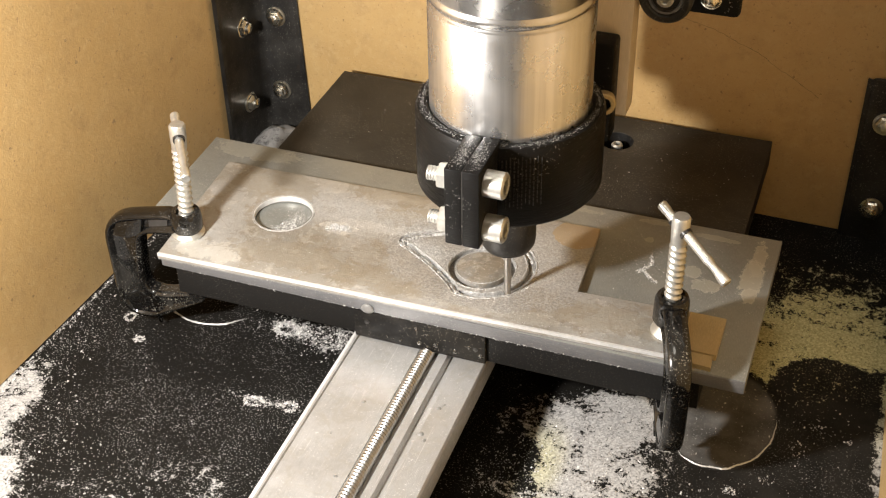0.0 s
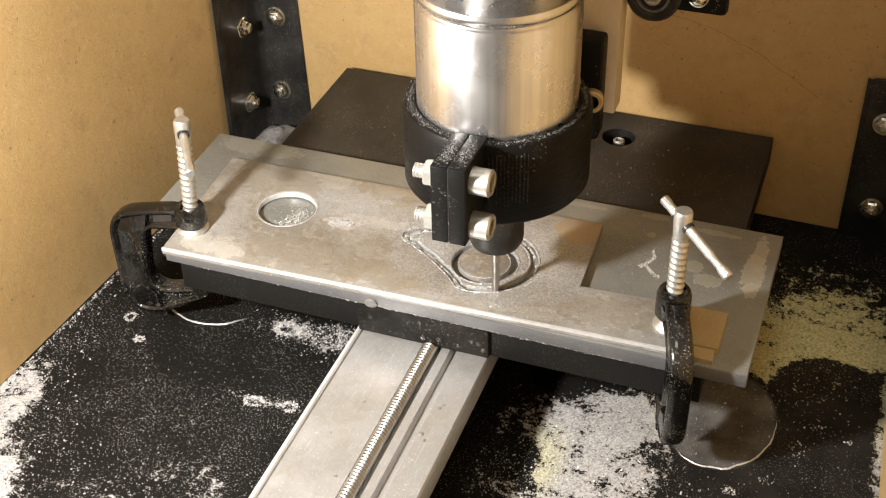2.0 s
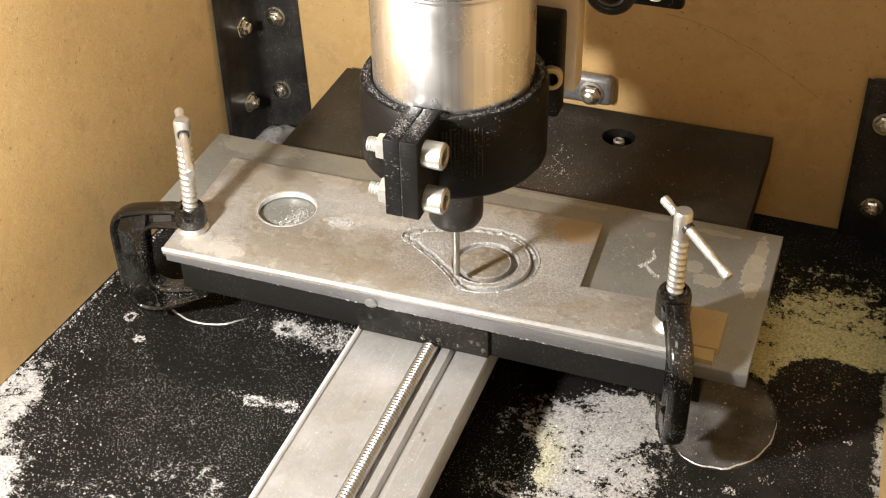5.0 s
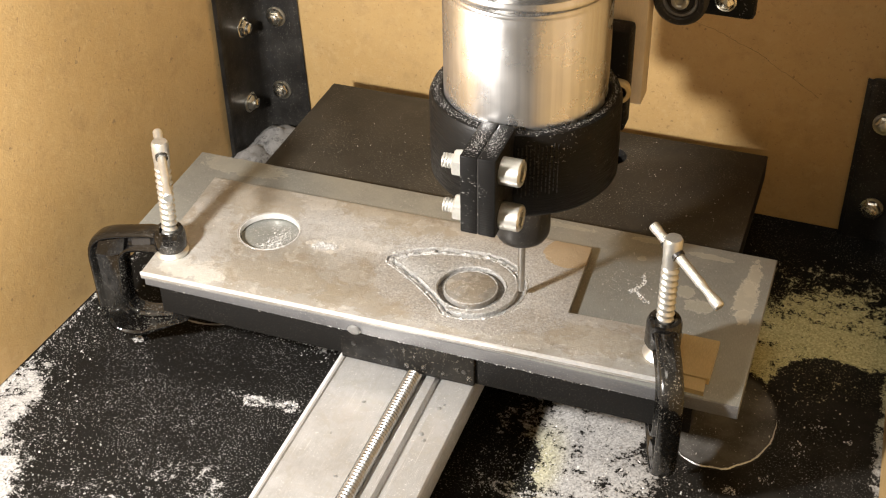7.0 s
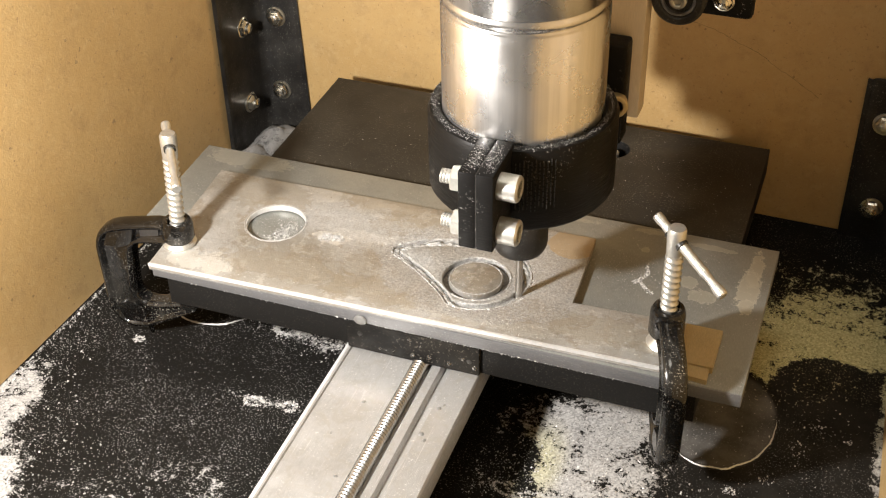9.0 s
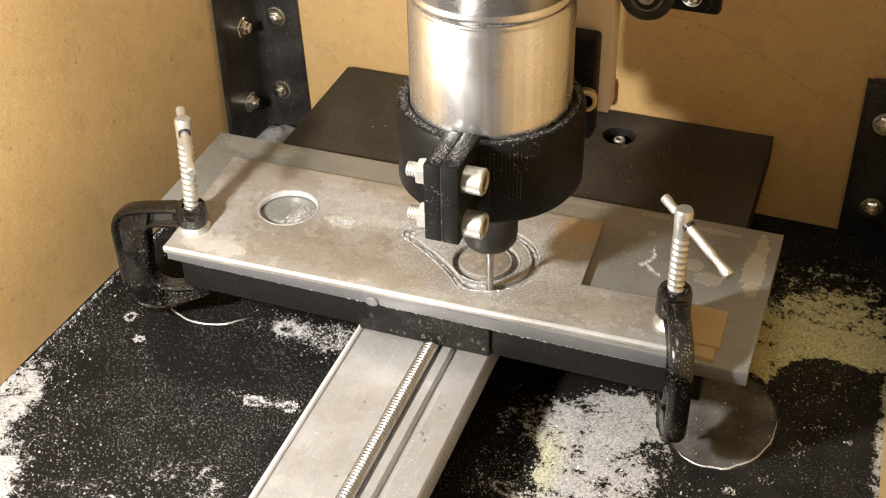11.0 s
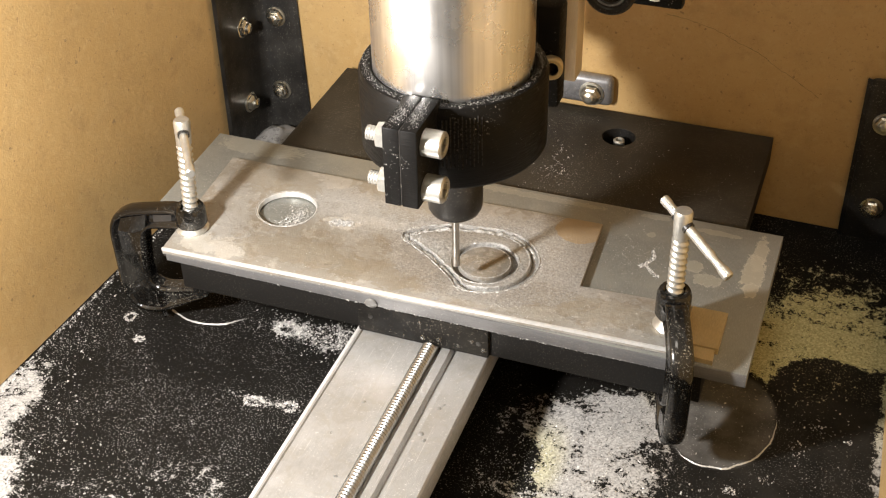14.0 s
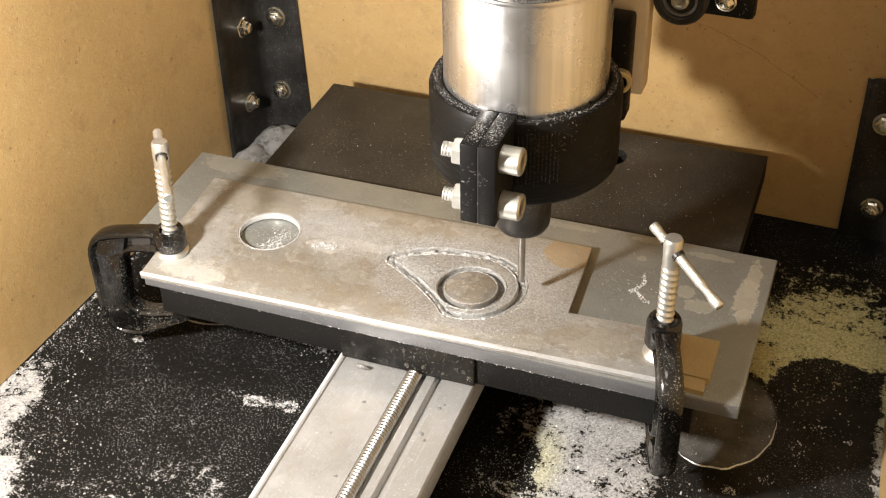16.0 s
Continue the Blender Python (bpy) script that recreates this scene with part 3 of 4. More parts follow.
def workpiece():
    ob = thing("workpiece", 130, 45, 58.75, "oily dust-smeared aluminium plate with a half-milled teardrop and a round pocket", "metal plate")
    outline = [(0, 0), (243.0, 6.0), (243.0, 37.8), (193.0, 35.6), (190.7, 85.0), (-4.9, 81.4)]
    hole = circle(42.0, 48.4, 14.6)
    part("plate_floor", slab([outline, hole], 58.75, 59.4), KERF, ob)
    part("plate_face", slab([outline, drop_outline(), hole], 59.42, 62.0, 0.25), PLATE, ob)
    part("island", slab([drop_outline(3.3), circle(147.0, 38.6, 15.2)], 59.42, 61.75, 0.3), FRESH, ob, "bright freshly milled teardrop island")
    def burr(loop, z, width, height, seed):
        """A ragged raised lip along a closed loop."""
        pts = even(loop, 0.6)
        bm = bmesh.new()
        rows = []
        for i, p in enumerate(pts):
            d = (pts[(i + 1) % len(pts)] - pts[i - 1]).normalized()
            w = Vector((-d.y, d.x, 0))
            g = max(0.12, 0.55 + 1.1 * noise.noise((p.x * 0.9, p.y * 0.9, seed)))
            c = Vector((p.x, p.y, z))
            rows.append([bm.verts.new(v) for v in (c - w * width * g, c + Vector((0, 0, height * g)) - w * width * 0.2, c + Vector((0, 0, height * 0.8 * g)) + w * width * 0.3, c + w * width * g)])
        for a, b in zip(rows, rows[1:] + rows[:1]):
            for k in range(3):
                bm.faces.new((a[k], b[k], b[k + 1], a[k + 1]))
        return bm

    def packed_swarf():
        """Swarf pressed into the groove wherever the cutter has not just cleared it."""
        pts = even(drop_outline(1.65), 0.7)
        bm = bmesh.new()
        rows = []
        for i, p in enumerate(pts):
            d = (pts[(i + 1) % len(pts)] - pts[i - 1]).normalized()
            w = Vector((-d.y, d.x, 0))
            opened = max(0.0, min(1.0, (p.x - 146) / 8)) * max(0.0, min(1.0, (52 - p.y) / 10))
            g = (1 - opened) * (0.75 + 0.55 * noise.noise((p.x * 0.35, p.y * 0.35, 4.0)) + 0.25 * noise.noise((p.x * 1.4, p.y * 1.4, 8.0)))
            c = Vector((p.x, p.y, 59.45))
            rows.append([bm.verts.new(c + w * u + Vector((0, 0, 2.5 * max(0.0, g * k + 0.22 * noise.noise((p.x + u, p.y * 1.3, u)))))) for u, k in ((-1.6, 0.55), (-0.9, 0.95), (-0.2, 1.05), (0.6, 0.8), (1.2, 0.35), (1.6, 0.05))])
        for a, b in zip(rows, rows[1:] + rows[:1]):
            for k in range(5):
                bm.faces.new((a[k], b[k], b[k + 1], a[k + 1]))
        return bm

    part("packed_swarf", packed_swarf(), FRESH, ob, "grey swarf packed into the milled groove", angle=80)
    part("burr", burr(drop_outline(-0.5), 61.98, 0.55, 0.5, 1.0), FRESH, ob, "ragged bright burr along the cut")
    part("burr", burr(drop_outline(3.9), 61.73, 0.6, 0.45, 2.0), FRESH, ob, "ragged bright burr along the cut")
    part("burr", burr(circle(147.0, 38.6, 15.8), 61.73, 0.6, 0.5, 3.0), FRESH, ob, "ragged bright burr along the cut")
    part("burr", burr(circle(147.0, 38.6, 11.8), 61.93, 0.45, 0.35, 4.0), FRESH, ob, "ragged bright burr along the cut")
    part("burr", burr(circle(42.0, 48.4, 15.1), 61.98, 0.4, 0.3, 5.0), FRESH, ob, "bright rim round the pocket")
    # The tan of the end puts the brown boards' reflection into the colour.
    part("end_strip", slab([[(243.2, 13.2), (258.9, 13.0), (258.8, 37.9), (243.2, 37.8)]], 58.75, 61.9, 0.3), TANNED, ob, "clean end of the plate, tinted tan for the reflected boards")
    part("end_step", slab([[(243.2, 6.2), (258.0, 5.4), (257.6, 12.8), (243.2, 12.95)]], 58.75, 61.1, 0.4), TANNED, ob, "lower filed step at the end of the plate")
    part("filed_edge", slab([[(-0.1, -0.15), (243.0, 5.85), (243.0, 6.9), (-0.1, 0.9)]], 60.6, 62.08, 0.3), MILLED, ob, "bright filed front edge")
    part("pocket_wall", lathe([(14.05, 59.42), (14.2, 61.9), (14.58, 61.97), (14.58, 59.42), (14.05, 59.42)], (42.0, 48.4, 0), steps=64), MILLED, ob, "bright milled wall of the round pocket")
    part("disc", slab([circle(147.0, 38.6, 12.3)], 59.42, 61.95, 0.3), DISC, ob, "round disc left standing in the middle")
    return ob


blank = workpiece()


# ---- the clamps ----
def cast_frame(loop, half, m, solid=()):
    """A casting from a loop (u, z): a rounded rim on both sides of a sunken web."""
    pts = even(loop, 1.3)
    count = len(pts)
    area = sum(a.x * b.y - b.x * a.y for a, b in zip(pts, pts[1:] + pts[:1]))
    ways, room = [], []
    for i in range(count):
        d = (pts[(i + 1) % count] - pts[i - 1]).normalized()
        ways.append(Vector((-d.y, d.x)) * (1 if area > 0 else -1))
    for p, w in zip(pts, ways):
        best = 40.0
        for a, b in zip(pts, pts[1:] + pts[:1]):
            e = b - a
            den = w.x * e.y - w.y * e.x
            if abs(den) < 1e-9:
                continue
            t = ((a.x - p.x) * e.y - (a.y - p.y) * e.x) / den
            k = ((a.x - p.x) * w.y - (a.y - p.y) * w.x) / den
            if t > 0.5 and 0 <= k <= 1:
                best = min(best, t)
        room.append(best)
    room = [min(room[(i + k) % count] for k in range(-3, 4)) for i in range(count)]
    bm = bmesh.new()
    rings = []
    section = ((4.3, half - 2.7), (3.7, half - 2.5), (3.0, half - 0.35), (2.3, half), (1.5, half - 0.1), (0.6, half - 0.9), (0.1, half - 2.3), (0.0, half - 3.6))
    for d, y in section + tuple((d, -y) for d, y in section[::-1]):
        rings.append([bm.verts.new((q.x, y, q.y)) for q in (p + w * min(d, 0.33 * r * d / 4.3) for p, w, r in zip(pts, ways, room))])
    for a, b in zip(rings, rings[1:]):
        for k in range(count):
            bm.faces.new((a[k], a[(k + 1) % count], b[(k + 1) % count], b[k]))
    for ring, n in ((rings[0], 1), (rings[-1], -1)):
        bmesh.ops.triangle_fill(bm, use_beauty=True, edges=[bm.edges.get((a, b)) for a, b in zip(ring, ring[1:] + ring[:1])], normal=(0, n, 0))
    for corner in solid:
        for side in (1, -1):
            low = [bm.verts.new((u, side * (half - 3.2), z)) for u, z in corner]
            mid = Vector((sum(u for u, _ in corner), 0, sum(z for _, z in corner))) / len(corner)
            high = [bm.verts.new((mid.x + (u - mid.x) * 0.86, side * (half - 0.45), mid.z + (z - mid.z) * 0.86)) for u, z in corner]
            bm.faces.new(high)
            for i in range(len(corner)):
                j = (i + 1) % len(corner)
                bm.faces.new((low[i], low[j], high[j], high[i]))
    bmesh.ops.transform(bm, matrix=m, verts=bm.verts)
    return bm


def c_clamp(axis, turn, handle, label, reach, bottom, top, screw_top, tall, lean=(0, 0), worn=False):
    """A screw clamp. axis: the screw's place; turn: the way from the screw to the spine, in degrees."""
    x, y = axis
    ob = thing("screw_clamp", x, y, 62, label, "clamp", "clamps that hold the plate down")
    m = Matrix.Translation((x, y, 0)) @ Matrix.Rotation(radians(turn), 4, "Z")
    outer, inner = reach
    # the C in its own plane: u runs from the screw to the spine
    def rounded(points):
        """Points (u, z, radius) turned into a loop with round corners."""
        loop = []
        for i, (u, z, r) in enumerate(points):
            p, a, b = Vector((u, z)), Vector(points[i - 1][:2]), Vector(points[(i + 1) % len(points)][:2])
            if not r:
                loop.append((u, z))
                continue
            da, db = (a - p).normalized(), (b - p).normalized()
            half = da.angle(db) / 2
            cut = r / math.tan(half)
            p0, p1 = p + da * cut, p + db * cut
            for k in range(9):
                t = k / 8
                q = p0 * (1 - t) ** 2 + p * 2 * t * (1 - t) + p1 * t * t
                loop.append((q.x, q.y))
        return loop

    shape = rounded([(-6, top - 3.0, 2), (-6, top - tall - 1, 2), (inner - 3, top - 16, 9), (inner, bottom + 22, 9), (-3, bottom + 28.0, 1), (-5, bottom + 23.5, 1.5), (inner - 6, bottom + 7.5, 9),
                     (outer - 1.5, bottom, 17), (outer, top - 9, 19), (10, top - 1.5, 8)])
    corners = ([(inner - 7, top - 5.5), (inner - 5, top - 15.5), (inner + 3, top - 20), (outer - 4.5, top - 20), (outer - 8, top - 11)],
               [(inner - 6, bottom + 10.5), (inner - 4, bottom + 20.5), (inner + 4, bottom + 24), (outer - 5, bottom + 19), (outer - 9, bottom + 9)])
    part("frame", cast_frame(shape, 4.9, m, corners), CAST, ob, "black enamelled cast C frame", angle=60)
    part("boss", lathe([(4.2, top - tall), (6.8, top - tall), (7.6, top - tall + 1.4), (7.4, top - 2.2), (6.6, top - 0.3), (5.0, top), (4.2, top - 0.6)], (x, y, 0), steps=36), CAST, ob, "black threaded boss")
    tilt = Matrix.Translation((x, y, 62)) @ Matrix.Rotation(radians(lean[0]), 4, "X") @ Matrix.Rotation(radians(lean[1]), 4, "Y") @ Matrix.Translation((-x, -y, -62))

    def leant(bm):
        bmesh.ops.transform(bm, matrix=tilt, verts=bm.verts)
        return bm

    part("screw", leant(thread((x, y, 64.5), (x, y, screw_top - 13), 3.9, 3.1, 1.0, 24, 10)), ZINC, ob, "bright zinc plated screw", angle=80)
    part("screw_head", leant(lathe([(3.0, screw_top - 14), (3.5, screw_top - 12.5), (3.8, screw_top - 6), (3.9, screw_top - 1.2), (3.3, screw_top), (0, screw_top + 0.3)], (x, y, 0), steps=24)), ZINC, ob)
    part("swivel_pad", lathe([(0, 61.9), (7.6, 62.05), (8.0, 63.2), (6.8, 64.6), (4.6, 66.6), (3.6, 68.5), (0, 69)], (x, y, 0), steps=32), ZINC, ob, "bright swivel pad pressed on the plate")
    # the sliding bar: a dark eye in the head, a pinched neck and a flared end
    bearing, lift, back, ahead = handle
    d = Vector((math.cos(radians(bearing)) * math.cos(radians(lift)), math.sin(radians(bearing)) * math.cos(radians(lift)), math.sin(radians(lift))))
    c = Vector((x, y, screw_top - 5.5))
    part("head_eye", leant(lathe([(2.0, -4.15), (2.75, -4.15), (2.75, 4.15), (2.0, 4.15), (2.0, -4.15)], c, d, 24)), NUTBLACK, ob, "dark eye through the screw head")
    n = back + ahead
    profile = [(0, 0), (1.7, 0), (2.15, 0.5), (2.2, 3.0), (1.9, 4.6), (2.0, 6.5), (2.0, n - 13.5), (2.15, n - 12.5), (1.75, n - 10.5), (1.6, n - 8.5), (1.75, n - 6.5), (2.35, n - 3.5), (2.35, n - 0.6), (1.9, n), (0, n)]
    part("handle_bar", leant(lathe(profile, c - d * back, d, 20)), ZINC, ob, "bright sliding handle bar with a pinched end")
    if worn:
        # thin grey plate over the floor of the hollow in the upper arm
        plate = bmesh.new()
        lo = [plate.verts.new((u, 2.3, z)) for u, z in ((9.0, top - 4.8), (inner - 8.5, top - 6.0), (inner - 8.0, top - 11.5), (9.5, top - 9.4))]
        hi = [plate.verts.new((9.5 + (v.co.x - 9.5) * 0.97, 2.5, v.co.z)) for v in lo]
        plate.faces.new(hi)
        for i in range(4):
            plate.faces.new((lo[i], lo[(i + 1) % 4], hi[(i + 1) % 4], hi[i]))
        bmesh.ops.transform(plate, matrix=m, verts=plate.verts)
        part("grey_hollow", plate, GREYED, ob, "thin grey plate in the hollow of the arm")
    part("lower_anvil", lathe([(5.5, bottom + 24.2), (5.5, 36.0), (4.8, 36.9), (0, 36.9)], (x, y, 0), steps=24), CAST, ob)
    return ob


clamp_left = c_clamp((6.2, 18.8), 183, (-55, -12, 14, 30), "black cast screw clamp with a bright screw gripping the plate", (45.0, 27.5), 0.8, 75.5, 121.5, 10.5, (-2.6, 1.4), True)
clamp_right = c_clamp((237.0, 21.5), -71, (-35, -22, 13, 30), "black cast screw clamp seen along its narrow spine", (37, 23), 12, 82, 122.5, 14.0)


# ---- the spindle ----
SX, SY = 169.8, 40.0


def spindle():
    ob = thing("milling_spindle", SX, SY, 62, "polished steel spindle motor in a black printed clamp", "milling spindle")
    c = (SX, SY, 0)
    part("motor_body", lathe([(29, 150), (32.5, 150), (32.5, 212.2), (32.0, 212.9), (31.5, 213.6), (31.5, 214.6), (32.5, 215.6), (32.5, 217.6), (31.9, 218.4), (31.9, 219.0), (32.5, 219.8),
                              (32.5, 330), (31, 331), (0, 331)], c, steps=128), MOTOR, ob, "polished steel motor housing with turned grooves", angle=50)
    # the clamp: a deep ring, open at the front between two ears
    a0 = radians(-90 + 0.9)
    prof = [(32.6, 134.5), (36.8, 131.5), (38.3, 133.5), (38.3, 165.5), (37.2, 168.0), (34.0, 168.6), (32.6, 167.8)]
    bm = bmesh.new()
    rings = []
    steps = 96
    for i in range(steps + 1):
        a = a0 + (2 * math.pi - radians(1.8)) * i / steps
        rings.append([bm.verts.new((SX + r * math.cos(a), SY + r * math.sin(a), z)) for r, z in prof])
    for p, q in zip(rings, rings[1:]):
        for k in range(len(prof)):
            bm.faces.new((p[k], q[k], q[(k + 1) % len(prof)], p[(k + 1) % len(prof)]))
    bm.faces.new(rings[0])
    bm.faces.new(rings[-1])
    ring = part("clamp_ring", bm, PRINT, ob, "black printed clamp ring with dust in its layers", angle=40)
    ridges = bmesh.new()
    rng = random.Random(11)
    for i in range(11):
        a = radians(-77 + 2.3 * i)
        p = Vector((SX + 38.25 * math.cos(a), SY + 38.25 * math.sin(a), 0))
        t = Vector((-math.sin(a), math.cos(a), 0)) * (0.25 + 0.12 * rng.random())
        out = Vector((math.cos(a), math.sin(a), 0)) * 0.35
        z = 141.0 + 3 * rng.random()
        while z < 163.5:
            h = 0.8 + 1.6 * rng.random()
            lo = [ridges.verts.new(p + v + Vector((0, 0, z))) for v in (-t, out, t)]
            hi = [ridges.verts.new(p + v + Vector((0, 0, z + h))) for v in (-t, out, t)]
            for k in (0, 1):
                ridges.faces.new((lo[k], lo[k + 1], hi[k + 1], hi[k]))
            ridges.faces.new(lo)
            ridges.faces.new(hi)
            z += h + 0.25 + 0.5 * rng.random()
    part("layer_ridge", ridges, NUTBLACK, ring, "rows of small glossy printing ridges", angle=20)
    part("ring_base", lathe([(12.0, 131.0), (35.5, 131.0), (35.5, 134.0), (12.0, 134.0), (12.0, 131.0)], c, steps=64), PRINT, ob)
    for x0, x1 in ((SX - 6.9, SX - 0.12), (SX + 0.12, SX + 6.9)):
        ear = box(x0, x1, -19.5, 6.0, 136.5, 170.5, 0.55, 2)
        part("clamp_ear", ear, PRINT, ob)
    part("gap_dust", box(SX - 0.11, SX + 0.11, -19.35, 2.0, 137.2, 170.2), GREYED, ob, "pale dust in the slit between the ears")
    for z in (162.0, 142.0):
        socket_bolt("cap_screw", (SX + 6.9, -11.5, z), (1, 0, 0), 5.3, 8.0, ob, "bright zinc cap screw")
        nut = lathe([(0, 0), (5.4, 0), (5.4, 4.0), (4.8, 4.6), (0, 4.6)], (SX - 6.9, -11.5, z), (-1, 0, 0), 6)
        part("nut", nut, ZINC, ob, "bright zinc nut", angle=25)
        part("screw_end", thread((SX - 11.0, -11.5, z), (SX - 16.0, -11.5, z), 3.0, 1.2, 0.4, 16, 6), ZINC, ob, angle=80)
    part("collet_nut", lathe([(0, 95.0), (3.0, 95.0), (8.6, 95.0), (10.6, 96.2), (11.7, 98.4), (12.0, 101), (12.0, 118), (11.2, 119), (11.2, 133)], c, steps=48), NUTBLACK, ob, "black collet nut", angle=50)
    part("end_mill", bar((SX, SY, 65.4), (SX, SY, 97), 1.6, 20, 0.1), CARBIDE, ob, "thin carbide end mill")
    # the mount behind the ring
    part("mount_block", box(143, 199.6, 92, 103.5, 122.0, 171.0, 1.8), PRINT, ob, "black printed mount block")
    side = part("side_bolt", lathe([(0, 0), (5.0, 0), (5.0, 4.6), (4.4, 5.2), (3.1, 5.2), (2.8, 4.6)], (196.4, 91.8, 143.6), (0.25, -1, 0.15), 32), TANNED, ob, "cap screw with a hexagon socket", angle=30)
    # Black lining puts the shade inside the socket into its colour.
    part("socket", lathe([(2.85, 5.0), (2.6, 0.6), (0, 0.5)], (196.4, 91.8, 143.6), (0.25, -1, 0.15), 6), NUTBLACK, side, "dark hexagon socket", angle=20)
    part("mount_arm", box(150, 190, 76, 92.2, 134.0, 166.0, 1.0), PRINT, ob, "black arm between ring and mount block")
    part("slide_plate", box(136, 204.0, 104, 116, 130.0, 300, 0.8), BRUSHED, ob, "brushed aluminium slide plate")
    return ob


spin = spindle()


WHEEL_X, WHEEL_Z = 216.2, 180.8


def gantry_carriage():
    ob = thing("gantry_carriage", 214, 114, 178, "black gantry carriage plate with a guide wheel", "gantry carriage")
    part("carriage_arm", box(205, 246.5, 117, 123, 170.8, 190, 2.5), PRINT, ob, "black arm with rounded end")
    hub = (WHEEL_X, 111, WHEEL_Z)
    wheel = part("guide_wheel", lathe([(7.6, -4), (10.2, -4.6), (11.5, -3), (11.5, 3), (10.2, 4.6), (8.2, 4.4), (7.6, 3.6), (7.6, -4)], hub, (0, -1, 0), 48), RUBBER, ob, "black guide wheel")
    part("bearing_ring", lathe([(6.1, 2.4), (6.3, 3.4), (7.3, 3.4), (7.55, 2.6), (7.5, -3.5), (6.1, -3.5), (6.1, 2.4)], hub, (0, -1, 0), 40), STEEL, wheel, "steel outer ring of the bearing")
    part("bearing_seal", lathe([(3.9, -3), (6.0, -3), (6.0, 2.2), (3.9, 2.2), (3.9, -3)], hub, (0, -1, 0), 32), RUBBER, wheel)
    socket_bolt("bolt", (WHEEL_X, 109.5, WHEEL_Z), (0, -1, 0), 3.7, 3.6, wheel, "steel axle bolt")
    dome_bolt("bolt", (234, 117, 179), (0, -1, 0), 3.6, 2.6, ob)
    part("carriage_plate", box(120, 250, 124, 130, 188, 330, 2.0), PRINT, ob)
    return ob


gantry = gantry_carriage()


# ---- small fixed things ----
def stop_bracket():
    ob = thing("end_bracket", 145, 227, 64, "dull grey steel strap with a large hexagon bolt", "bracket")
    bm = box(104, 166, 220.5, 228.0, 56.0, 73.5, 3.4, 3)
    part("plate", bm, STEEL, ob, "dull grey steel plate with rounded end")
    dome_bolt("bolt", (154.6, 220.4, 63.6), (0, -1, 0), 5.6, 5.2, ob, "zinc hexagon bolt")
    return ob


stop_bracket()


# ---- dust and chips ----
def pile(name, x, y, rx, ry, h, seed, label):
    bm = bmesh.new()
    steps, rows = 40, 12
    grid = []
    for j in range(rows + 1):
        r = j / rows
        ring = []
        for i in range(steps):
            a = 2 * math.pi * i / steps
            edge = 1 + 0.28 * noise.noise((math.cos(a) * 1.7 + seed, math.sin(a) * 1.7, seed))
            px, py = x + rx * r * edge * math.cos(a), y + ry * r * edge * math.sin(a)
            z = h * (1 - r ** 1.6) * (1 + 0.5 * noise.noise((px * 0.12, py * 0.12, seed))) + 0.35 * noise.noise((px * 0.8, py * 0.8, seed))
            ring.append(bm.verts.new((px, py, max(z, 0.05) if j < rows else 0.02)))
        grid.append(ring)
    for p, q in zip(grid, grid[1:]):
        for i in range(steps):
            bm.faces.new((p[i], p[(i + 1) % steps], q[(i + 1) % steps], q[i]))
    bmesh.ops.remove_doubles(bm, verts=bm.verts, dist=0.01)
    return tagged(part(name, bm, PILE), label, "dust", kind="stuff")


pile("dust_pile", -35, 211, 19, 18, 10, 3.0, "heap of grey metal dust in the corner of the baseboard")


pile("dust_pile", -44, 186, 12, 15, 7, 6.0, "heap of grey metal dust in the corner of the baseboard")


def ridge(name, centre, rx, ry, a0, a1, width, height, seed, label):
    """A thin swept-up line of dust along an arc."""
    bm = bmesh.new()
    steps = 90
    rows = []
    for i in range(steps + 1):
        t = i / steps
        a = radians(a0 + (a1 - a0) * t)
        ends = min(1.0, 6 * t, 6 * (1 - t))
        wob = 1 + 0.012 * noise.noise((i * 0.4, seed, 3.0)) + 0.05 * noise.noise((3 * math.cos(a) + seed, 3 * math.sin(a), 0.5))
        d = Vector((math.cos(a), math.sin(a), 0))
        p = Vector((centre[0] + rx * wob * d.x, centre[1] + ry * wob * d.y, 0))
        grow = ends * (0.6 + 0.8 * abs(noise.noise((i * 0.37, seed, 1.0))))
        rows.append([bm.verts.new(p + d * (width * grow * u) + Vector((0, 0, height * grow * v + 0.03))) for u, v in ((-1, 0), (-0.4, 0.8), (0, 1), (0.5, 0.7), (1, 0))])
    for p, q in zip(rows, rows[1:]):
        for k in range(4):
            bm.faces.new((p[k], q[k], q[k + 1], p[k + 1]))
    return tagged(part(name, bm, CHIPS), label, "dust", kind="stuff")


ridge("dust_ridge", (262, 58), 25, 33, -128, 12, 0.55, 0.7, 2.0, "thin ridge of bright dust round a wiped patch")
ridge("dust_ridge", (-2, 62), 27, 22, -143, -28, 0.7, 0.8, 5.0, "thin ridge of bright dust swept up under the clamp")



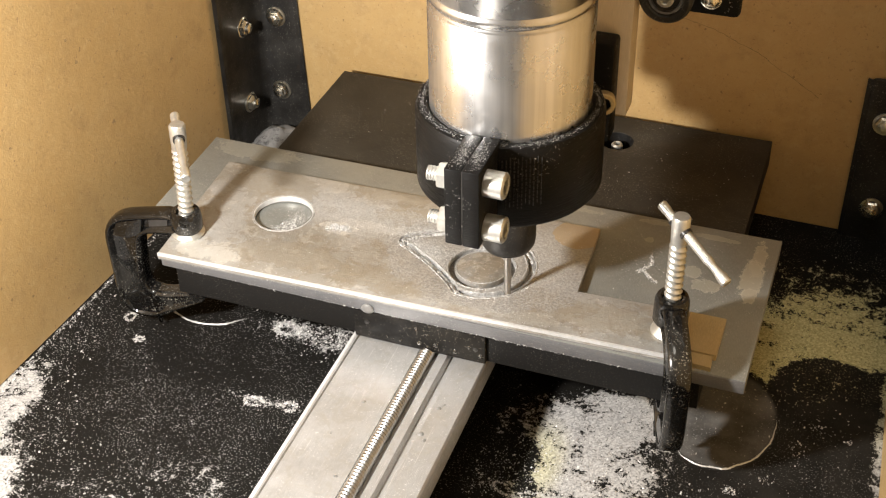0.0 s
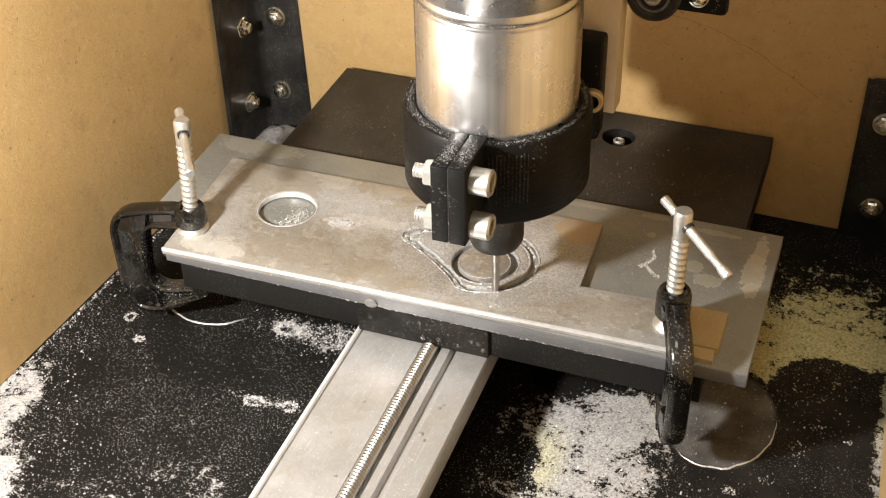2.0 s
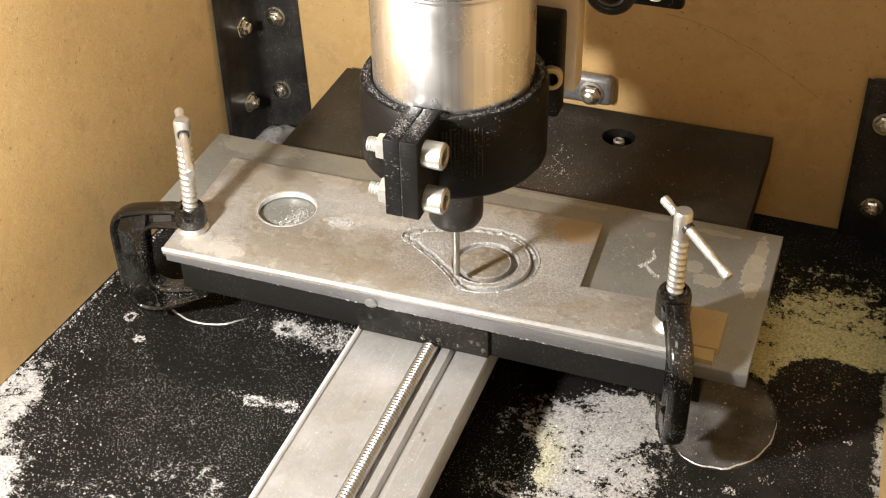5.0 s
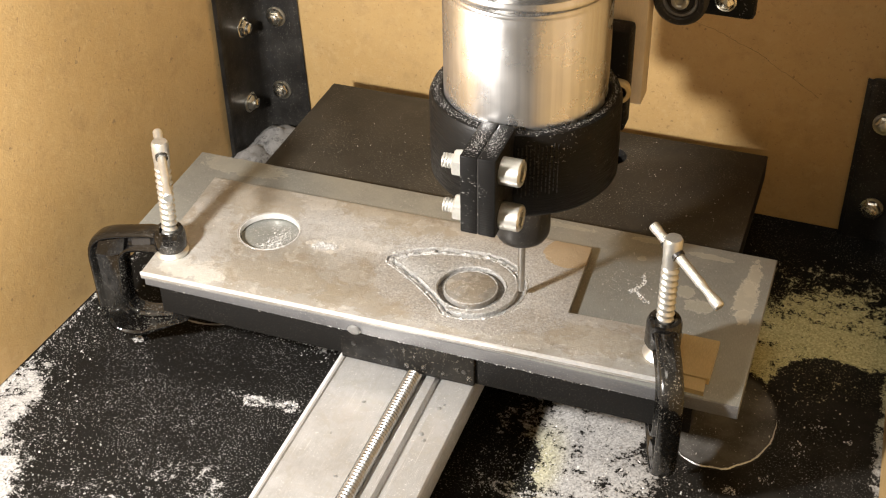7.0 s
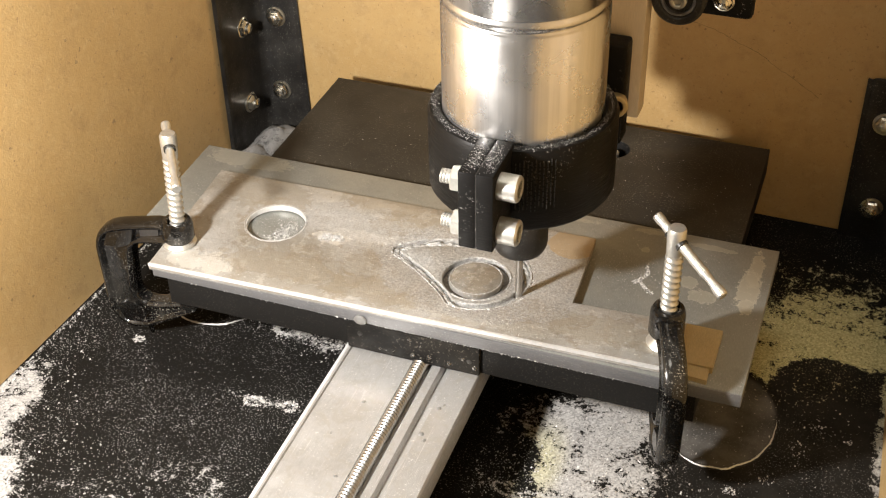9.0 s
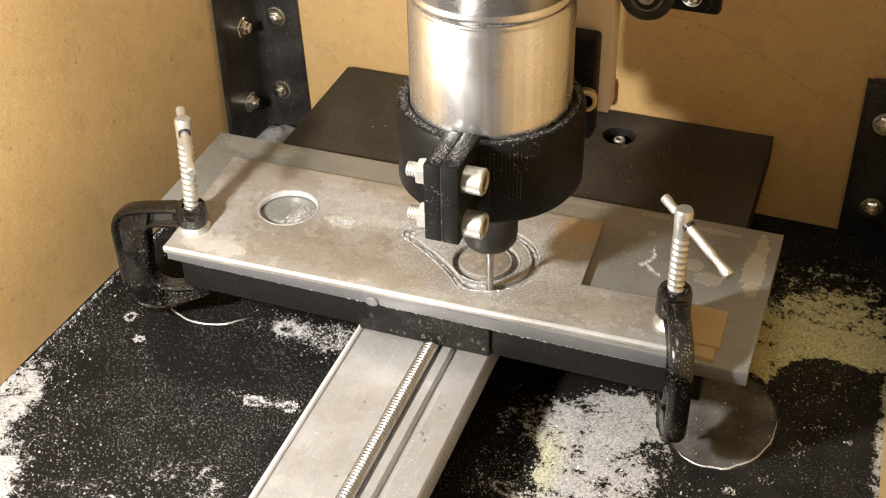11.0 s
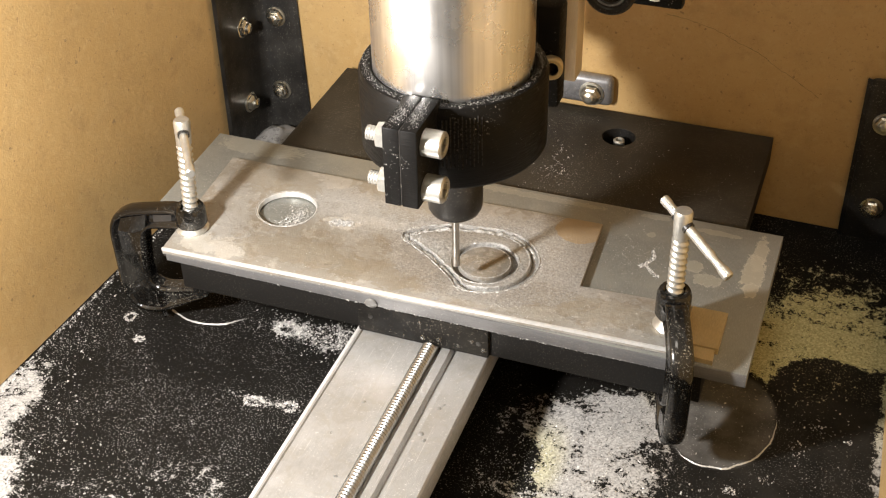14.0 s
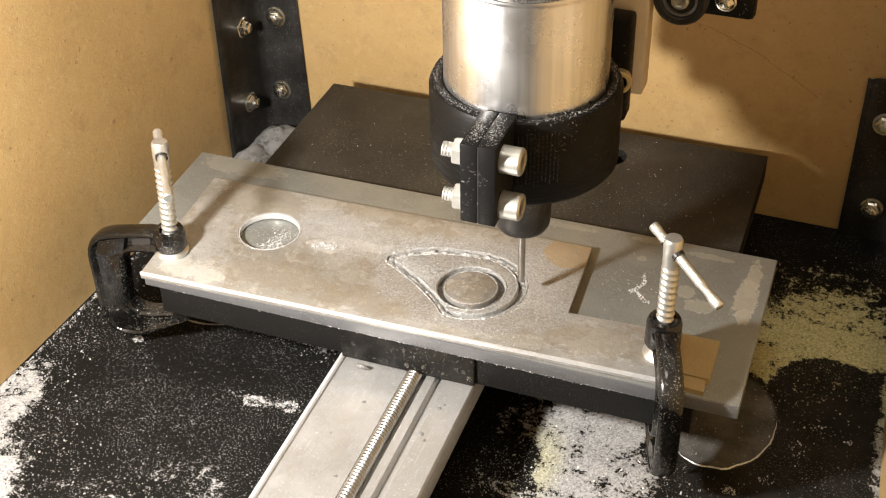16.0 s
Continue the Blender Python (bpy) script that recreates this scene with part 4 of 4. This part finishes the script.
def chips():
    """Loose chips on the floor: small bent flakes, thick in drifts and thin between."""
    rng = np.random.default_rng(7)
    drifts = ((-58, -45, 13, 30, 900), (-58, 25, 8, 40, 300), (48, 51, 10, 6, 420), (72, 50, 9, 8, 420), (52, -2, 7, 2.2, 170), (68, 0, 4, 2.4, 90), (212, 8, 24, 22, 900),
              (225, -30, 30, 22, 700), (272, 125, 20, 30, 700), (300, 150, 24, 20, 500), (180, -12, 12, 10, 220), (30, -10, 70, 50, 3000), (10, -70, 45, 26, 1600), (250, 40, 60, 60, 700), (296, 90, 24, 50, 260), (306, 95, 14, 20, 60), (-45, -95, 18, 22, 900), (0, -105, 45, 14, 600), (-20, -60, 30, 25, 350))
    def clump(cx, cy, rx, ry, a0, a1, spread, count):
        return tuple((cx + rx * math.cos(radians(a)), cy + ry * math.sin(radians(a)), spread, spread * 0.8, count) for a in range(a0, a1, 12))

    drifts += clump(52, -3, 4.5, 2.6, 20, 330, 0.6, 8) + clump(61, 3, 8, 5, 215, 320, 0.75, 9) + clump(70, -1, 3, 2.8, -120, 200, 0.65, 7) + clump(45, 50, 6, 4.2, 0, 340, 1.0, 26)
    drifts += clump(66, 50, 10, 6, 0, 360, 2.2, 16) + clump(-36, 33, 2.2, 3, 0, 360, 0.6, 6) + clump(-23, 19, 2, 1.6, 0, 360, 0.7, 5) + clump(185, -16, 9, 4, 150, 330, 0.5, 10) + clump(196, -20, 9, 5, 20, 160, 0.5, 10)
    drifts += clump(306, 65, 2.4, 1.8, 0, 300, 1.1, 1) + clump(299, 49, 3, 3.5, 0, 360, 1.4, 1) + clump(310, 98, 1, 0.8, 0, 200, 0.6, 1) + clump(288, 25, 2.5, 1.6, 60, 360, 0.9, 1) + clump(274, 14, 2, 1.4, 0, 360, 0.9, 2) + clump(320, 60, 1, 0.8, 0, 240, 0.7, 1)
    drifts += tuple((-60.5 + (y - 90) * 0.051, y, 0.9, 5, 40) for y in range(-100, 200, 8))
    verts, faces = [], []
    for x, y, sx, sy, count in drifts:
        for _ in range(count):
            px, py = x + sx * rng.normal(), y + sy * rng.normal()
            left = -61.5 + (py - 90) * 0.051
            if px < left or px > 324 or py > 222 or 94 < px < 164 or py < -200:
                continue
            s = (0.28 + 0.55 * rng.random() ** 3) * (0.52 if sx > 40 else 0.9)
            a, lift = 2 * math.pi * rng.random(), s * (0.3 + 0.7 * rng.random())
            ca, sa = math.cos(a) * s, math.sin(a) * s
            k = len(verts)
            for u, v, w in ((ca, sa, 0.03), (-sa * 0.7, ca * 0.7, 0.03), (-ca, -sa, lift * 0.5), (sa * 0.4, -ca * 0.4, lift)):
                verts.append(((px + u) * MM, (py + v) * MM, w * MM))
            faces += [(k, k + 1, k + 3), (k + 1, k + 2, k + 3), (k, k + 3, k + 2), (k, k + 2, k + 1)]
    me = bpy.data.meshes.new("metal_chips")
    me.from_pydata(verts, [], faces)
    me.materials.append(CHIPS)
    return tagged(new("metal_chips", me), "loose bright aluminium and brass chips scattered on the baseboard", "chips", kind="stuff")


chips()


def grit(name, parent, spots, seed, label, lies=None):
    """Loose chips that lie on a thing and move with it. spots: (x, y, z, spread x, spread y, count, size)."""
    rng = np.random.default_rng(seed)
    verts, faces = [], []
    home = seat(parent)
    for x, y, z, sx, sy, count, size in spots:
        for _ in range(count):
            px, py = x + sx * rng.normal(), y + sy * rng.normal()
            if lies and not lies(px, py):
                continue
            s = size * (0.45 + 0.9 * rng.random() ** 2)
            a = 2 * math.pi * rng.random()
            ca, sa = math.cos(a) * s, math.sin(a) * s
            k = len(verts)
            for u, v, w in ((ca, sa, 0.0), (-sa * 0.7, ca * 0.7, 0.0), (-ca, -sa, s * 0.4), (sa * 0.4, -ca * 0.4, s * 0.8)):
                verts.append(Vector(((px + u) * MM, (py + v) * MM, (z + 0.02 + w) * MM)) - home)
            faces += [(k, k + 1, k + 3), (k + 1, k + 2, k + 3), (k, k + 3, k + 2), (k, k + 2, k + 1)]
    me = bpy.data.meshes.new(name)
    me.from_pydata(verts, [], faces)
    me.materials.append(CHIPS)
    ob = new(name, me)
    ob.parent = parent
    return tagged(ob, label, kind="stuff")


def ring_spots(cx, cy, z, r, spread, a0, a1, pieces, count, size):
    return [(cx + r * math.cos(radians(a0 + (a1 - a0) * i / pieces)), cy + r * math.sin(radians(a0 + (a1 - a0) * i / pieces)), z, spread, spread, count, size) for i in range(pieces + 1)]


grit("swarf", blank, ring_spots(147, 40.6, 62.0, 25.7, 0.9, -110, 90, 40, 16, 0.26) + ring_spots(147, 38.6, 61.75, 17.5, 1.0, 0, 360, 30, 8, 0.3)
     + [(116, 45, 61.75, 6, 3.6, 700, 0.28), (108, 44, 62, 3, 5, 200, 0.3), (122, 36, 61.75, 3, 4, 260, 0.28), (112, 56, 62, 5, 2, 60, 0.35), (116, 36, 62, 4, 2, 60, 0.35), (155, 12, 62, 16, 3, 420, 0.24), (168, 10, 62, 9, 2.5, 160, 0.26), (175, 55, 62, 8, 12, 420, 0.22), (80, 52, 62, 12, 2, 150, 0.25), (98, 51, 62, 6, 2.5, 140, 0.26),
        (73, 46, 62.1, 3.0, 1.3, 500, 0.5), (69, 44.5, 62, 1.6, 1.2, 160, 0.34), (95, 42, 62, 60, 28, 1300, 0.2), (190, 20, 62, 30, 12, 350, 0.2), (130, 3.0, 62, 50, 1.0, 120, 0.3), (215, 16, 62, 14, 7, 60, 0.25)], 3, "fine bright chips thrown up along the cut",
     lambda x, y: 0.5 < x < 240 and 0.026 * x + 0.4 < y < (81 if x < 190 else 35) and (x - 42) ** 2 + (y - 48.4) ** 2 > 240)
grit("swarf", blank, [(42, 48.4, 59.4, 5, 4.5, 110, 0.22), (49, 47, 59.4, 2.6, 5, 900, 0.3), (45, 42, 59.4, 2.2, 3, 260, 0.34), (44, 38.5, 59.4, 4, 1.5, 120, 0.3)], 4, "chips lying in the round pocket",
     lambda x, y: (x - 42) ** 2 + (y - 48.4) ** 2 < 185)
grit("dust", spin, ring_spots(SX, SY, 168.5, 35.3, 0.9, -80, 260, 72, 22, 0.24) + [(SX - 3.4, -8, 170.5, 1.6, 6, 420, 0.2), (SX + 3.4, -8, 170.5, 1.6, 6, 420, 0.2)], 5, "white dust on the rim of the clamp ring",
     lambda x, y: y > 1.5 or abs(x - SX) < 6.6 and -19.2 < y)
curl = [(146.7 + 8 * t + 2.2 * math.sin(9 * t), 165.4 - 30 * t, 52.0, 0.6, 0.6, 5, 0.34) for t in (i / 16 for i in range(17))]
curl += [(150 + 7 * t, 140 + 13 * t, 52.0, 0.5, 0.5, 4, 0.3) for t in (i / 8 for i in range(9))] + [(153, 135, 52.0, 5, 3, 90, 0.32), (152, 124, 52.0, 8, 6, 70, 0.3)]
crust = [(x0 + (x1 - x0) * i / 9, y0 + (y1 - y0) * i / 9, 58.7, 0.55, 0.7, 9, 0.42) for (x0, y0), (x1, y1) in
         (((217.6, 76), (219, 70)), ((219, 70), (216, 65)), ((216, 65), (214.5, 62)), ((216.5, 64), (219.5, 60.5)), ((219.5, 60.5), (224, 57))) for i in range(10)]
grit("dust", bed, crust + [(130, 150, 52.0, 70, 25, 700, 0.26), (215, 150, 52.0, 22, 25, 200, 0.26), (230, 70, 58.7, 20, 18, 260, 0.26), (206, 72, 58.7, 5, 12, 220, 0.24), (130, 3.3, 52.4, 60, 0.25, 260, 0.34), (190, 3.3, 52.6, 30, 0.25, 90, 0.34), (80, 3.3, 52.6, 30, 0.25, 40, 0.3)] + curl, 9, "fine dust strewn over the bed",
     lambda x, y: 8 < x < 252 and (y < 5 and 4 < x < 250 or 6 < y < 106 and 195 < x or 109 < y < 203) and not (162 < x < 187 and 172 < y < 190))


# ---- wet drops and marks ----
def coolant():
    n = Nodes("milky_coolant")
    cloud = n.band(n.noise(300, 4, 0.6), 0.35, 0.65)
    return n.set(n.mix(cloud, (0.50, 0.49, 0.475), (0.60, 0.59, 0.57)), 0.3, 0.0, Transmission_Weight=0.75, IOR=1.35)


COOLANT = coolant()
OIL = Nodes("clear_oil").set((0.55, 0.52, 0.46), 0.04, 0.0, Transmission_Weight=0.9, IOR=1.45)


def bead(centre, radius, flat, drop):
    """A clinging bead on an upright face: a flattened dome, a little heavier below."""
    bm = bmesh.new()
    bmesh.ops.create_uvsphere(bm, u_segments=14, v_segments=9, radius=radius)
    for v in bm.verts:
        v.co.y *= flat
        v.co.z *= drop
        if v.co.z < 0:
            v.co.x *= 1.12
    bmesh.ops.translate(bm, vec=centre, verts=bm.verts)
    return bm


for bx, bz, r in ((127.9, 48.7, 0.95), (133.0, 46.4, 0.6), (133.3, 48.4, 0.45), (129.3, 40.4, 1.2), (137.1, 41.2, 1.2), (146.3, 40.2, 1.0), (152.9, 44.6, 0.9), (158.3, 40.8, 1.2), (113.5, 39.8, 0.6), (120.0, 39.6, 0.6), (116.5, 39.5, 0.4)):
    part("oil_bead", bead((bx, 2.9, bz), r, 0.55, 1.15), OIL, bed, "clear bead of cutting oil")
for bx, by, r in ((150.5, -14, 0.9), (152.0, -11.5, 0.7), (148.5, -31, 1.3), (151.0, -34, 0.9), (146.8, -36, 0.7), (118, -20, 0.8), (112, -42, 0.6), (124, -64, 0.7)):
    tagged(part("oil_drop", bead((bx, by, 36.05 if bx > 140 else 35.4), r, 1.0, 0.35), COOLANT), "small milky drop of cutting fluid on the rail", "oil drop", "drops on the rail")


def wall_line():
    """A thin wavering crack in the face of the back board."""
    ends = ((190.5, 114.0), (205, 112.0), (218, 108.6), (231, 103.1), (241, 99.5), (251, 92.6), (258, 89.2), (268, 83.0), (275, 78.6))
    bm = bmesh.new()
    rows = []
    for (x0, z0), (x1, z1) in zip(ends, ends[1:]):
        for k in range(8):
            t = k / 8
            x, z = x0 + (x1 - x0) * t, z0 + (z1 - z0) * t
            z += 0.9 * noise.noise((x * 0.35, 2.0, 0.0))
            w = 0.16 + 0.22 * abs(noise.noise((x * 0.6, 5.0, 1.0)))
            y = 224.7 + (340 - x) * 0.01904
            rows.append([bm.verts.new((x, y - e, z + v)) for e, v in ((0.03, w), (0.10, 0.0), (0.03, -w))])
    for p, q in zip(rows, rows[1:]):
        for k in (0, 1):
            bm.faces.new((p[k], q[k], q[k + 1], p[k + 1]))
    n = Nodes("dark_crack")
    c = n.mix(n.band(n.noise(400, 3), 0.4, 0.6), (0.33, 0.235, 0.10), (0.25, 0.19, 0.085))
    part("crack", bm, n.set(c, 0.7), bpy.data.objects["wall_back"], "thin wavering crack in the board")


wall_line()
drip = thing("coolant_drop", 104.6, 2.6, 54.2, "milky drop of coolant that falls from the plate", "coolant drop")
part("drop", bead((104.6, 2.9, 54.0), 3.0, 0.34, 0.85), COOLANT, drip)


# ---- movement ----
def motions():
    """The bed slides along the rail, the gantry across it, the spindle across and up and down. Millimetres, from the pose in which all is drawn."""
    k = 1.7356
    rows = [
        # seconds, bed, across, height
        (0.0, 8.92, -3.59, -3.95), (0.1, 12.4, -10.4, -3.88), (0.2, 11.4, -17.45, -1.9), (0.3, 3.4, -4.7, 1.4), (0.4, 0.7, 0.0, -3.4),
        (0.5, 5.24, -0.88, -4.01), (1.0, 7.64, -2.37, -4.01), (1.5, 9.76, -4.35, -3.97), (2.0, 11.30, -6.70, -3.92), (2.5, 12.29, -9.39, -3.90),
        (3.0, 12.54, -12.15, -3.82), (3.5, 12.16, -14.97, -3.76), (4.0, 11.36, -17.28, -3.70), (4.2, 11.34, -17.44, -3.4), (4.6, 11.34, -17.45, -0.6),
        (4.9, 11.34, -17.45, 0.7), (5.1, 11.2, -17.2, 0.7), (5.5, 9.71, -15.15, 0.7), (6.0, 4.56, -7.27, 0.62), (6.5, 0.62, -1.0, 0.53), (7.0, 0.0, 0.0, 0.0),
        (7.5, 0.0, 0.0, -2.78), (7.9, 0.0, 0.0, -4.16), (8.1, 0.12, 0.02, -4.16), (8.5, 1.38, 0.02, -4.16), (9.0, 4.13, -0.49, -4.06), (9.7, 7.64, -2.37, -4.0),
        (10.2, 9.76, -4.35, -3.96), (10.7, 11.3, -6.7, -3.92), (11.2, 12.29, -9.39, -3.9), (11.5, 12.47, -11.02, -3.87), (12.0, 12.42, -13.86, -3.84),
        (12.5, 11.63, -16.64, -3.78), (12.8, 11.34, -17.42, -3.74), (13.0, 11.34, -17.43, -3.2), (13.5, 11.34, -17.45, 0.87), (13.9, 11.34, -17.45, 3.56), (14.05, 11.3, -17.4, 3.56),
        (14.5, 9.71, -15.15, 3.56), (15.0, 4.56, -7.27, 3.47), (15.5, 0.62, -1.0, 3.37), (15.9, 0.0, 0.0, 3.2), (16.0, 0.0, 0.0, 2.89)]

    def moved(ob, dx, dy, dz):
        home = Vector(ob.location)
        walk(ob, [(t, Matrix.Translation(home + Vector((dx * sx, dy * sy, dz * sz)) * (k * MM))) for t, sy, sx, sz in rows])

    for ob in (bed, blank, clamp_left, clamp_right):
        moved(ob, 0, 1, 0)
    moved(spin, 1, 0, 1)
    moved(gantry, 1, 0, 0)
    # the drop hangs on the plate, falls and slides a little on the rail
    home = Vector(drip.location)
    held = [(t, Matrix.Translation(home + Vector((0, sy * k * MM, 0)))) for t, sy, _, _ in rows if t <= 15.5]
    fallen = ((15.63, (0, 0.5, 0)), (15.7, (0, -0.8, -6.5)), (15.77, (3.2, -3.2, -16.4)), (15.9, (4.2, -4.0, -16.4)), (16.0, (4.8, -4.6, -16.4)))
    walk(drip, held + [(t, Matrix.Translation(home + Vector(v) * MM) @ Matrix.Rotation(radians(min(35.0, -2.1 * v[2])), 4, "X")) for t, v in fallen])


motions()
